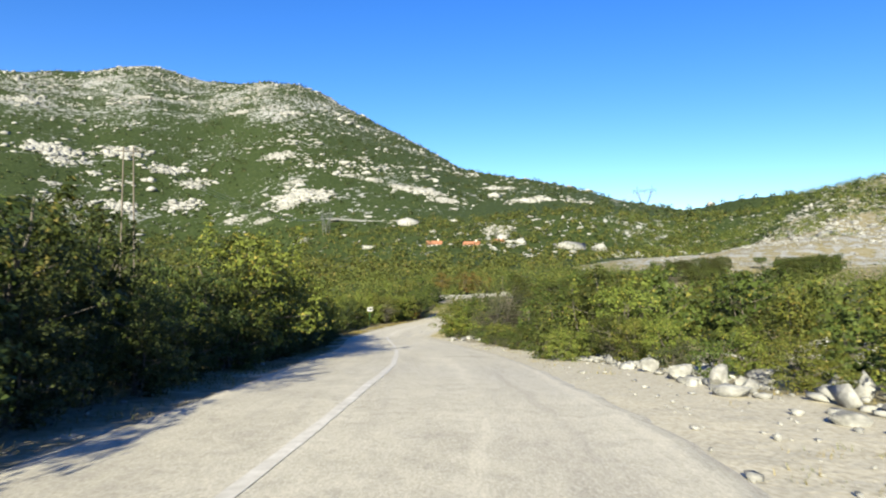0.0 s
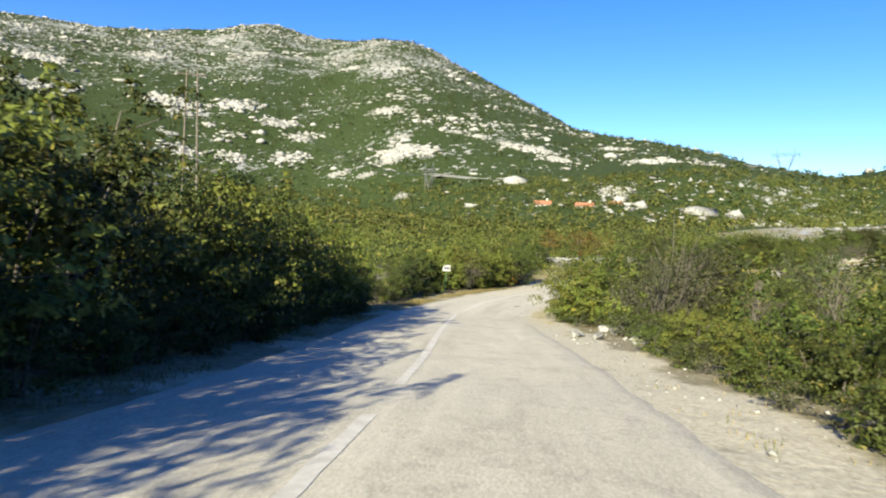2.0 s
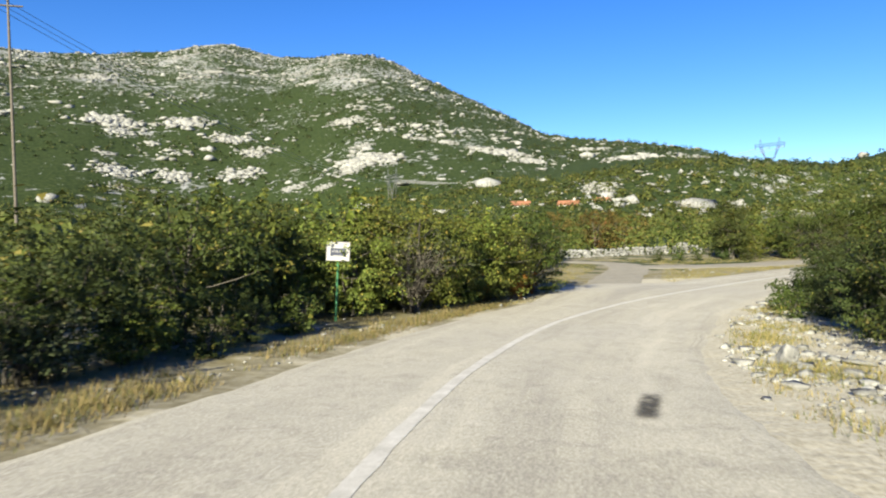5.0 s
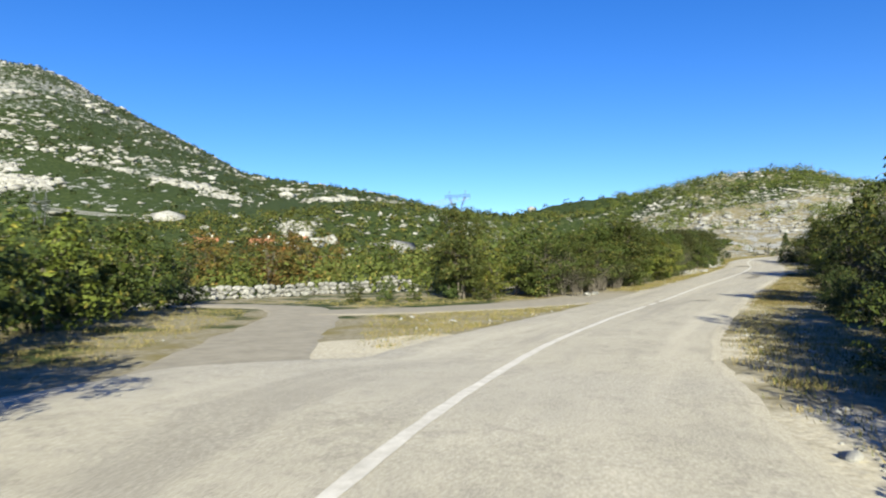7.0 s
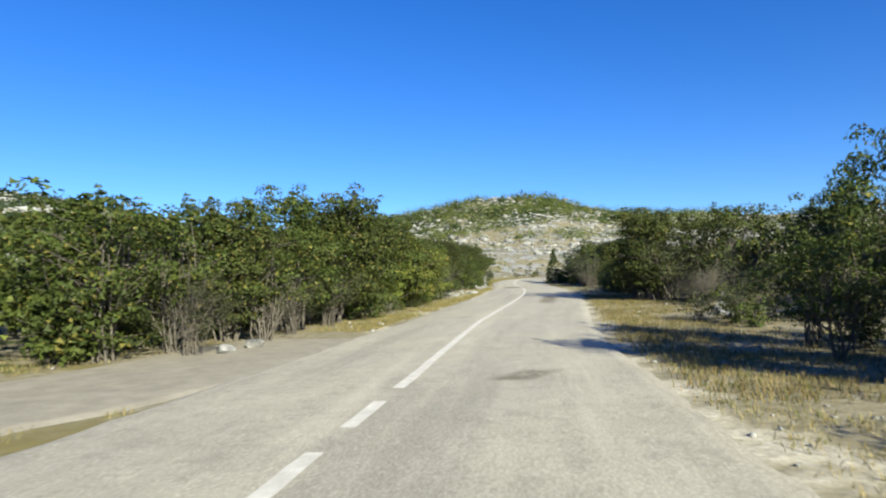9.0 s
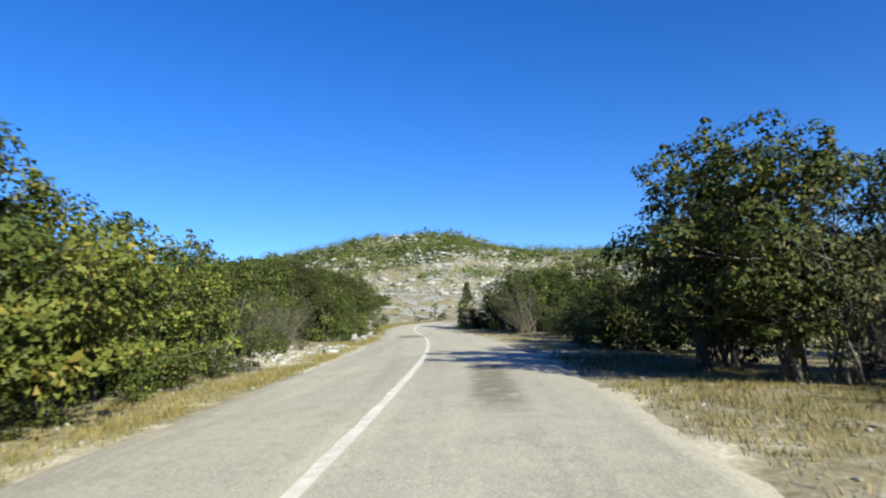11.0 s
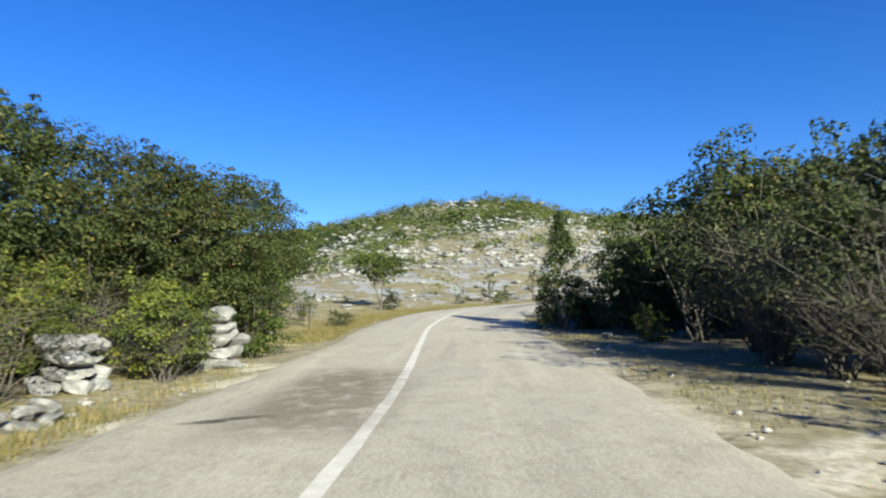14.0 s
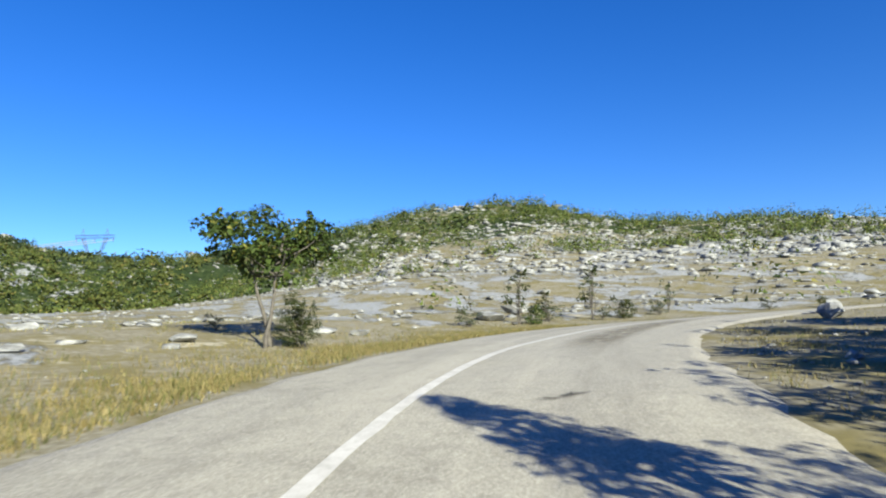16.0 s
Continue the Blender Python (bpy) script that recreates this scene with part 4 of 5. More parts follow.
# ---- second half, left ----
hedge(102, 109, -6.0, 1.9, ["open2", "open2", "oak"], 3.1, 0.7)
hedge(102, 110, -6.9, 1.6, ["dark", "oak"], 1.9, 0.5)
hedge(110, 127, -5.6, 1.9, ["oak", "oak2", "dark", "open2"], 3.6, 0.7)
hedge(112, 127, -4.6, 1.7, ["low", "low", "lowdry"], 0.75, 0.5)
hedge(102, 113, -5.0, 2.3, ["bare", "open", "open2"], 2.1, 0.4)
hedge(102, 127, -8.4, 2.6, ["oak", "oak", "dark"], 3.0, 1.4)
for s, lat, k, h in [(105.0, -5.6, "tall", 3.4), (107.8, -5.3, "tall", 4.3), (110.6, -5.2, "tall", 4.6), (112.6, -5.6, "tall", 4.4), (114.8, -5.3, "tall", 4.4), (118.0, -5.5, "tall", 4.0), (128.6, -5.8, "open2", 3.0), (131.0, -7.6, "open", 2.8), (133.0, -6.2, "open", 2.3), (136.2, -6.6, "open", 2.5), (129.6, -8.4, "open", 3.0), (134.5, -7.2, "open", 2.3), (136.5, -6.4, "lowdry", 1.5), (139.0, -6.8, "open", 2.6), (139.4, -6.9, "tall", 4.0), (156.4, -4.1, "oak", 2.1), (152.3, -4.0, "open", 1.4), (157.6, -4.9, "oak", 2.0), (156.6, -4.1, "open", 1.8), (153.4, -4.5, "dark", 1.5), (138.0, -9.6, "tall", 4.4), (141.0, -9.0, "oak", 3.8),
                     (142.9, -7.4, "round", 4.2), (145.4, -7.6, "round", 4.3), (144.4, -5.4, "oak", 3.0), (145.6, -5.2, "dark", 2.6), (146.6, -6.2, "oak", 3.4), (147.4, -4.6, "low", 1.1), (148.6, -6.4, "oak", 2.4), (149.6, -4.9, "open", 1.9), (151.4, -6.0, "oak2", 2.1),
                     (152.6, -4.6, "oak2", 1.9), (152.8, -5.6, "open", 2.0), (146.0, -10.5, "oak", 4.0), (157.5, -5.6, "lowdry", 0.9), (159.5, -6.2, "lowdry", 1.0)]:
    put(k, *along(s, lat), h, 1.0)
# ---- second half, right ----
for s, lat, k, h in [(112.5, 13.5, "open", 2.2), (150.2, 5.7, "bare", 2.3), (151.6, 5.8, "bare", 2.6), (153.2, 5.7, "bare", 2.4), (154.8, 6.3, "bare", 2.4), (152.4, 6.7, "bare", 3.0), (117.0, 7.2, "bare", 2.3), (118.8, 7.8, "bare", 2.5), (120.4, 7.0, "bare", 2.2), (109.4, 7.0, "open", 1.5), (110.8, 7.8, "open", 1.6), (108.6, 6.4, "low", 1.1), (109.6, 8.4, "low", 1.2), (119.5, 9.2, "open2", 4.2), (117.0, 11.6, "tall", 4.6), (121.0, 6.6, "open", 3.4), (122.6, 8.0, "open2", 4.2), (123.6, 5.4, "open2", 2.5), (125.2, 6.6, "dark", 2.8), (126.0, 6.4, "tall", 4.4), (128.4, 7.2, "dark", 3.0), (130.0, 7.0, "dark", 2.6), (121.4, 6.0, "tall", 4.5), (124.0, 6.1, "tall", 4.7),
                     (131.0, 7.4, "dark", 3.0), (133.4, 7.4, "dark", 2.8), (136.0, 8.4, "dark", 2.7), (139.0, 8.2, "dark", 2.5), (142.0, 9.4, "dark", 2.6), (145.0, 8.6, "oak", 2.9), (148.0, 9.8, "dark", 3.2), (150.0, 9.0, "open2", 3.2), (150.6, 6.3, "open", 3.6), (152.3, 7.3, "tall", 4.3), (153.8, 6.0, "open", 3.5),
                     (150.8, 11.0, "tall", 5.0), (155.6, 6.6, "open", 3.3), (157.5, 7.6, "open2", 4.7), (158.6, 8.4, "tall", 4.4), (156.4, 9.6, "dark", 3.4), (158.0, 11.4, "tall", 3.9), (160.0, 9.8, "dark", 3.4), (161.4, 8.4, "open2", 3.6), (162.6, 10.4, "tall", 4.4), (164.2, 9.4, "dark", 3.9), (166.4, 10.6, "tall", 4.2), (163.6, 12.4, "oak", 4.4), (168.6, 11.6, "dark", 3.9), (171.0, 12.0, "oak", 3.6), (166.4, 6.4, "low", 0.8), (169.4, 6.8, "lowdry", 0.8), (168.5, 7.6, "lowdry", 1.2), (158.6, 5.2, "low", 0.9), (167.0, 6.0, "lowdry", 1.0),
                     (112, 13, "oak", 3.4), (118, 13, "dark", 3.6), (125, 12, "oak", 3.8), (133, 12.5, "dark", 3.6), (141, 13, "oak", 3.4), (156, 13, "dark", 3.8), (163, 11.5, "dark", 3.6)]:
    put(k, *along(s, lat), h)
hedge(130, 138, 5.6, 1.7, ["dark", "oak", "dark"], 2.4, 0.4)
hedge(139, 147, 6.6, 1.8, ["dark", "dark", "oak"], 1.9, 0.6)
for x, y, k, h in [(57.3, 131.8, "open2", 4.2), (58.2, 130.8, "open2", 4.5), (59.4, 129.4, "tall", 5.0), (58.9, 134.6, "dark", 3.2), (60.2, 133.0, "oak", 3.8), (60.9, 136.4, "dark", 3.2), (61.9, 134.6, "dark", 3.9), (62.9, 137.2, "oak", 3.5), (63.4, 133.0, "tall", 4.2), (62.0, 131.0, "tall", 4.6), (65.2, 136.2, "dark", 3.8), (66.8, 137.7, "tall", 4.0),
                   (68.2, 135.8, "oak", 4.0), (70.9, 138.6, "tall", 4.2), (72.0, 141.0, "dark", 3.4), (64.2, 138.4, "oak", 3.4), (69.4, 141.2, "dark", 3.2), (66.0, 134.2, "tall", 4.6), (58.9, 135.9, "low", 0.8), (64.4, 139.6, "low", 0.7), (66.4, 141.2, "lowdry", 0.6), (68.6, 142.6, "low", 0.6)]:
    put(k, x, y, h)
for x, y, h in [(48.8, 141.0, 4.7), (46.6, 137.3, 4.3), (44.6, 136.9, 4.6), (42.6, 136.0, 4.6)]:
    put("round", x, y, h)
put("juniper", 58.2, 137.1, 3.7, 1.05)
put("dark", 58.9, 136.7, 1.5)
# ---- the last bend ----
put("small", 61.2, 152.7, 3.0, 1.15)
for x, y, k, h in [(61.95, 152.6, "dark", 1.3), (52.7, 144.1, "sapling", 1.5), (51.9, 144.7, "sapling", 1.2), (53.8, 143.8, "lowdry", 0.7), (70.9, 157.4, "lowdry", 0.8), (73.7, 157.7, "sapling", 2.7), (74.0, 157.3, "low", 0.9), (75.7, 157.9, "lowdry", 1.0), (75.9, 158.3, "sapling", 1.6), (78.1, 157.6, "sapling", 2.9),
                   (78.4, 157.3, "lowdry", 0.7), (80.1, 157.5, "low", 1.0), (82.4, 157.1, "lowdry", 0.8), (83.6, 157.4, "sapling", 1.8), (87.4, 154.3, "lowdry", 0.7), (89.9, 152.9, "low", 0.6), (61.2, 156.2, "lowdry", 0.5)]:
    put(k, x, y, h)
# ---- low cover reaching down to the verge ----
hedge(23, 36, 4.7, 1.05, ["low", "low", "low", "lowdry"], 0.66, 0.35)
hedge(22.5, 36, 5.7, 1.5, ["oak2", "oak2", "oak"], 1.15, 0.5)
hedge(33, 44, 5.5, 1.3, ["low", "low", "lowdry"], 0.75, 0.5)
hedge(21, 43, 6.4, 1.3, ["low", "low", "lowdry"], 0.85, 0.8)
hedge(22, 42, 7.9, 1.7, ["low", "low"], 1.0, 0.9)
for s, lat, k, h in [(98.8, 7.4, "bare", 2.6), (100.6, 7.0, "bare", 2.3), (38.5, 9.4, "bare", 2.3), (135.6, -6.9, "bare", 2.4), (137.6, -6.3, "bare", 3.1), (139.6, -6.5, "bare", 3.3), (141.6, -6.7, "bare", 3.1), (132.6, -5.9, "lowdry", 0.8), (134.2, -5.4, "low", 0.6), (136.4, -5.2, "lowdry", 0.7), (29.5, 7.6, "bare", 1.7)]:
    put(k, *along(s, lat), h)
put("bare", 53.56, 146.43, 1.5, 0.8)
put("low", 54.03, 144.19, 0.6, 1.1)
for k, ob in KINDS.items():
    assert k in used, k


# ---- scrub, rocks and grass that nobody could count ----
ICO = [(0, 0, -1), (0.7236, -0.5257, -0.4472), (-0.2764, -0.8506, -0.4472), (-0.8944, 0, -0.4472), (-0.2764, 0.8506, -0.4472), (0.7236, 0.5257, -0.4472)]
ICO = np.array(ICO + [(-x, -y, -z) for x, y, z in ICO])


def hull_faces(v):
    """Triangles of a convex ring of points."""
    bm = bmesh.new()
    for p in v:
        bm.verts.new(p)
    bmesh.ops.convex_hull(bm, input=bm.verts)
    bm.verts.index_update()
    f = np.array([[k.index for k in t.verts] for t in bm.faces])
    bm.free()
    return f


ICO_F = hull_faces(ICO)


def stones(pos, size, rng, flat=0.6, sink=0.25):
    """Angular low stones at pos, as one set of triangles."""
    n = len(pos)
    v = ICO[None] * (1 + rng.uniform(-0.5, 0.35, (n, 12, 1))) + rng.normal(0, 0.16, (n, 12, 3))
    v = v * np.stack([rng.uniform(0.7, 1.5, n), rng.uniform(0.6, 1.2, n), flat * rng.uniform(0.6, 1.3, n)], 1)[:, None]
    an = rng.uniform(0, 2 * np.pi, n)
    c, s = np.cos(an)[:, None], np.sin(an)[:, None]
    v = np.stack([v[..., 0] * c - v[..., 1] * s, v[..., 0] * s + v[..., 1] * c, v[..., 2]], -1)
    v = v * (np.asarray(size)[:, None, None] * 0.5) + pos[:, None]
    v[..., 2] += np.asarray(size)[:, None] * 0.5 * flat * (1 - 2 * sink)
    return v.reshape(-1, 3), (ICO_F[None] + 12 * np.arange(n)[:, None, None]).reshape(-1, 3)


def scatter(n, x0, x1, y0, y1, rng):
    return rng.uniform(x0, x1, n), rng.uniform(y0, y1, n)


def clear(x, y, road_gap, track_gap=3.0):
    _, d = road_near(x, y)
    off = np.full(x.shape, 1e9)
    for px, py in TRACKS:
        off = np.minimum(off, (x - px) ** 2 + (y - py) ** 2)
    return (d > road_gap) & (np.sqrt(off) > track_gap), d


def in_field(x, y):
    return (field_edge(x, y) > 0) & ((np.hypot(x - 98, y - 182) < 58) | (np.hypot(x - 66, y - 184) < 42) | (np.hypot(x - 128, y - 160) < 42) | (np.hypot(x - 62, y - 162) < 14))


def scrub(name, label, x, y, height, leaves, leaf_size, mat, seed, broad=1.0):
    """A sheet of bushes: leaves scattered over domes standing on the land."""
    rng = np.random.default_rng(seed)
    z = land(x, y)
    n = len(x)
    p = rng.normal(0, 1, (n, leaves, 3))
    p /= np.linalg.norm(p, axis=2, keepdims=True)
    p[..., 2] = np.abs(p[..., 2]) * 1.15 - 0.15
    lump = 1 + 0.28 * np.sin(p[..., 0] * 5 + x[:, None]) * np.cos(p[..., 1] * 5 + y[:, None])
    r = rng.uniform(0.72, 1.06, (n, leaves)) * lump
    hh = np.asarray(height)
    wide = hh * rng.uniform(0.55, 0.85, n) * broad
    c = np.stack([x[:, None] + p[..., 0] * r * wide[:, None], y[:, None] + p[..., 1] * r * wide[:, None], z[:, None] + np.clip(0.12 + 0.82 * p[..., 2] * r, 0.02, 9) * hh[:, None]], -1)
    sizes = np.repeat(np.broadcast_to(leaf_size, (n,)), leaves)[:, None]
    v, f = leaf_tris(c.reshape(-1, 3), p.reshape(-1, 3) + [0, 0, 0.4], sizes, rng, 0.2)
    ob = new(name, mesh_of(name, v, f, mat))
    return tagged(ob, label, "scrub", kind="stuff")


rng = np.random.default_rng(21)
x, y = scatter(9000, -75, 120, -10, 175, rng)
ok, d = clear(x, y, 10.5, 6.5)
keep = ok & ~in_field(x, y) & (d < 62)
x, y = x[keep][:1900], y[keep][:1900]
scrub("valley_scrub", "dense green oak scrub covering the valley floor", x, y, rng.uniform(1.7, 3.3, len(x)), 120, 0.28, LEAF_FAR, 31)
x, y = scatter(9000, -220, 220, 40, 330, rng)
ok, d = clear(x, y, 55)
keep = ok & ~in_field(x, y) & (np.hypot(x - 165, y - 252) > 78)
x, y = x[keep][:3000], y[keep][:3000]
scrub("far_scrub", "green scrub covering the foot of the mountain", x, y, rng.uniform(2.0, 4.0, len(x)), 36, 0.78, LEAF_FAR, 32)
# bushes on the stony hill
x, y = scatter(16000, 60, 250, 155, 330, rng)
up, edge = hill_rise(x, y), field_edge(x, y)
want = smooth(0.0, 0.3, 1.7 * bumps(x, y, 15, 61) + 0.024 * (up - 12)) * smooth(3, 9, up + 3 * bumps(x, y, 18, 63)) + 0.02 * smooth(0, 3, up) + 0.36 * smooth(6, -12, edge) * (1 - 0.75 * smooth(5, 13, up))
keep = (rng.random(len(x)) < want) & (np.hypot(x - 55.6, y - 139.1) < 215)
x, y = x[keep][:2300], y[keep][:2300]
scrub("hill_scrub", "round green bushes dotted over the stony hill", x, y, np.minimum(rng.gamma(3.0, 0.46, len(x)) + 0.8, 3.1), 72, 0.34, LEAF_FAR, 33, 1.3)
# bushes on the mountain
x, y = scatter(16000, -760, 330, 250, 1100, rng)
a = ridge(x, y, 0, 0, 5.2, MOUNTAIN, 0.28, 1.0)
keep = (a > 8) & (np.hypot(x, y) < 1150) & (rng.random(len(x)) < smooth(-0.6, 0.3, bumps(x, y, 70, 77)))
x, y = x[keep][:5200], y[keep][:5200]
scrub("mountain_scrub", "low green scrub on the mountain side", x, y, rng.uniform(1.4, 3.2, len(x)), 22, 1.1, LEAF_MOUNTAIN, 34)

# rocks of the stony hill and the field below it
x, y = scatter(80000, 45, 245, 145, 315, rng)
up, edge = hill_rise(x, y), field_edge(x, y)
want = smooth(2.0, 8.0, up + 4 * bumps(x, y, 30, 81)) * smooth(-0.5, 0.4, bumps(x, y, 13, 83)) * (1 - 0.4 * smooth(17, 26, up)) * 0.5 + 0.6 * np.exp(-((edge - 3) / 3.0) ** 2) + 0.15 + 0.45 * smooth(0.1, 0.4, bumps(x, y, 11, 85))
ok, d = clear(x, y, 5.5)
keep = ok & (rng.random(len(x)) < 0.25 + 0.75 * smooth(-12, 4, edge)) & (rng.random(len(x)) < want * smooth(4, 16, d))
x, y, up = x[keep][:13000], y[keep][:13000], up[keep][:13000]
pos = np.stack([x, y, land(x, y)], 1)
size = np.minimum(rng.gamma(1.6, 0.30, len(x)) + 0.14, 2.2) * (0.45 + 0.75 * smooth(1.0, 8.0, up))
tagged(new("hill_rocks", mesh_of("hill_rocks", *stones(pos, size * 1.15, rng, 0.36, 0.33), ROCK)), "white limestone rocks strewn over the hill", "rocks", kind="stuff")
# outcrops of the mountain
x, y = scatter(60000, -800, 330, 230, 1150, rng)
a = ridge(x, y, 0, 0, 5.2, MOUNTAIN, 0.28, 1.0)
want = smooth(0.05, 0.5, bumps(x, y, 80, 91) + 0.0012 * (a - 60)) * smooth(-0.2, 0.3, bumps(x, y, 26, 93)) * 0.9 + 0.05 + 0.12 * smooth(150, 260, a)
keep = (a > 6) & (rng.random(len(x)) < want) & (np.hypot(x, y) < 1180) & ((hill_rise(x, y) < 5) | (np.hypot(x - 55.6, y - 139.1) > 240))
x, y = x[keep][:9500], y[keep][:9500]
big = np.minimum(rng.gamma(1.3, 0.9, len(x)) + 0.5, 6.0)
for ox, oy, w in [(-118, 385, 24), (-120, 367, 13), (-111, 394, 12), (-207, 430, 16), (-237, 455, 21), (-287, 477, 26), (-190, 380, 17), (-146, 353, 9), (-94, 311, 6), (-168, 497, 16), (-131, 418, 10), (-54, 429, 20), (-44, 427, 17), (-29, 403, 13), (5, 502, 17), (25, 397, 16), (-85, 450, 11), (-127, 346, 8), (-317, 441, 27), (-296, 419, 15), (-237, 340, 17), (-218, 319, 8), (-263, 364, 9), (-170, 496, 14), (-223, 691, 15), (-33, 395, 11), (21, 405, 11), (2, 290, 11), (-102, 453, 9), (-111, 540, 9), (-215, 357, 15), (-475, 477, 26), (-378, 380, 24), (-291, 710, 19), (-418, 734, 18), (-480, 620, 22)]:
    m = int(40 + w * 9)
    x, y = np.append(x, ox + rng.normal(0, w * 0.34, m)), np.append(y, oy + rng.normal(0, w * 0.34, m))
    big = np.append(big, rng.uniform(0.04, 0.2, m) ** 1.15 * w * 1.1)
pos = np.stack([x, y, land(x, y)], 1)
tagged(new("mountain_rocks", mesh_of("mountain_rocks", *stones(pos, big * 1.5, rng, 0.46, 0.33), ROCK)), "white limestone outcrops on the mountain side", "rocks", kind="stuff")
# loose stones on the verges
s, lat = rng.uniform(-6, 185, 4200), (2.9 + rng.gamma(1.6, 1.1, 4200)) * rng.choice([-1, 1], 4200)
xy = np.array([along(a, b) for a, b in zip(s, lat)])
ok, d = clear(xy[:, 0], xy[:, 1], 3.0, 2.0)
xy = xy[ok]
pos = np.stack([xy[:, 0], xy[:, 1], land(xy[:, 0], xy[:, 1])], 1)
tagged(new("verge_stones", mesh_of("verge_stones", *stones(pos, rng.gamma(1.3, 0.026, len(xy)) + 0.02, rng), ROCK)), "small pale stones scattered along the road verges", "stones", kind="stuff")


# limestone rubble inside the bend
bend = np.random.default_rng(22)
s, lat = bend.uniform(54, 78, 1500), 2.95 + bend.gamma(1.8, 0.7, 1500)
xy = np.array([along(a, b) for a, b in zip(s, lat)])
xy = xy[smooth(-0.3, 0.2, bumps(xy[:, 0], xy[:, 1], 1.6, 57)) > bend.random(len(s))]
pos = np.stack([xy[:, 0], xy[:, 1], land(xy[:, 0], xy[:, 1])], 1)
tagged(new("bend_rubble", mesh_of("bend_rubble", *stones(pos, bend.gamma(1.5, 0.05, len(xy)) + 0.04, bend, 0.5, 0.3), ROCK)), "white limestone rubble between tufts inside the bend", "stones", kind="stuff")

# rubble above the way down and before the broken walls
for name, s0, s1, l0, spread, count, label in [("rubble", 5.0, 20.0, 4.6, 1.5, 330, "white limestone blocks strewn beside the road"), ("rubble", 128.0, 140.0, -3.5, -1.0, 270, "grey limestone rubble on the verge before the walls")]:
    s, lat = bend.uniform(s0, s1, count), l0 + spread * bend.gamma(1.6, 0.9, count)
    xy = np.array([along(a, b) for a, b in zip(s, lat)])
    pos = np.stack([xy[:, 0], xy[:, 1], land(xy[:, 0], xy[:, 1])], 1)
    size = np.minimum(bend.gamma(1.5, 0.10 if spread > 0 else 0.06, count) + 0.06, 0.75)
    tagged(new(name, mesh_of(name, *stones(pos, size, bend, 0.6, 0.3), ROCK)), label, "stones", kind="stuff")


def tufts(name, label, x, y, blades, tall, mat, seed):
    rng = np.random.default_rng(seed)
    n = len(x)
    root = np.stack([x, y, land(x, y)], 1)
    c = np.repeat(root, blades, 0) + rng.normal(0, 0.10, (n * blades, 3)) * [1, 1, 0]
    an, hh = rng.uniform(0, 2 * np.pi, n * blades), tall * rng.uniform(0.5, 1.3, n * blades)
    side = np.stack([np.cos(an), np.sin(an), 0 * an], 1)
    tip = c + side * (hh * rng.uniform(0.3, 1.3, n * blades))[:, None] + np.stack([0 * hh, 0 * hh, hh], 1)
    w = np.stack([-np.sin(an), np.cos(an), 0 * an], 1) * 0.008
    v = np.stack([c - w - [0, 0, 0.03], c + w - [0, 0, 0.03], tip], 1).reshape(-1, 3)
    return tagged(new(name, mesh_of(name, v, np.arange(len(v)).reshape(-1, 3), mat)), label, "grass", kind="stuff")


s, lat = rng.uniform(-4, 182, 18000), (3.05 + rng.gamma(1.4, 0.9, 18000)) * rng.choice([-1, 1], 18000)
xy = np.array([along(a, b) for a, b in zip(s, lat)])
ok, d = clear(xy[:, 0], xy[:, 1], 3.15, 2.0)
pale = (xy[:, 1] < 66) & (lat > 0) & (lat < 5.5)
patchy = rng.random(len(s)) < smooth(-0.25, 0.25, bumps(xy[:, 0], xy[:, 1], 2.4, 51))
xy = xy[ok & patchy & (~pale | (rng.random(len(s)) < np.where(xy[:, 1] < 45, 0.08, 0.75)))]
tufts("verge_grass", "dry yellow grass along the road verges", xy[:, 0], xy[:, 1], 9, 0.065, STRAW, 41)
s, lat = bend.uniform(54, 80, 2600), 3.2 + bend.gamma(1.8, 0.8, 2600)
xy = np.array([along(a, b) for a, b in zip(s, lat)])
xy = xy[smooth(-0.1, 0.25, bumps(xy[:, 0], xy[:, 1], 1.9, 59)) > bend.random(len(s))]
tufts("bend_grass", "olive and yellow grass tufts inside the bend", xy[:, 0], xy[:, 1], 12, 0.09, STRAW, 44)
x, y = scatter(9000, 44, 130, 140, 205, rng)
ok, d = clear(x, y, 3.4)
keep = ok & in_field(x, y)
tufts("field_grass", "dry golden grass in the stony field", x[keep], y[keep], 8, 0.09, STRAW, 42)
edges = np.random.default_rng(29)
for s0, s1, side, spread, count, label in [(160, 186, -1, 0.75, 5200, "golden grass strip between the road and the field"), (100, 150, -1, 0.35, 4200, "golden grass strip at the foot of the bushes"), (52, 69, -1, 0.35, 1500, "yellow grass strip below the sign"), (98, 128, 1, 1.1, 3600, "yellow-green grass beside the road")]:
    s, lat = edges.uniform(s0, s1, count), side * (3.05 + edges.gamma(1.6, spread, count))
    xy = np.array([along(a, b) for a, b in zip(s, lat)])
    ok, d = clear(xy[:, 0], xy[:, 1], 2.9, 2.0)
    thin = edges.random(count) < smooth(-0.5, 0.1, bumps(xy[:, 0], xy[:, 1], 2.0, 53))
    tufts("edge_grass", label, xy[ok & thin][:, 0], xy[ok & thin][:, 1], 8, 0.10, STRAW, 45 + int(s0))
x, y = scatter(9000, -13, 9, 76, 100, np.random.default_rng(23))
ok, d = clear(x, y, 3.2, 2.1)
tufts("island_grass", "yellow grass on the island of the junction", x[ok], y[ok], 9, 0.075, STRAW, 43)


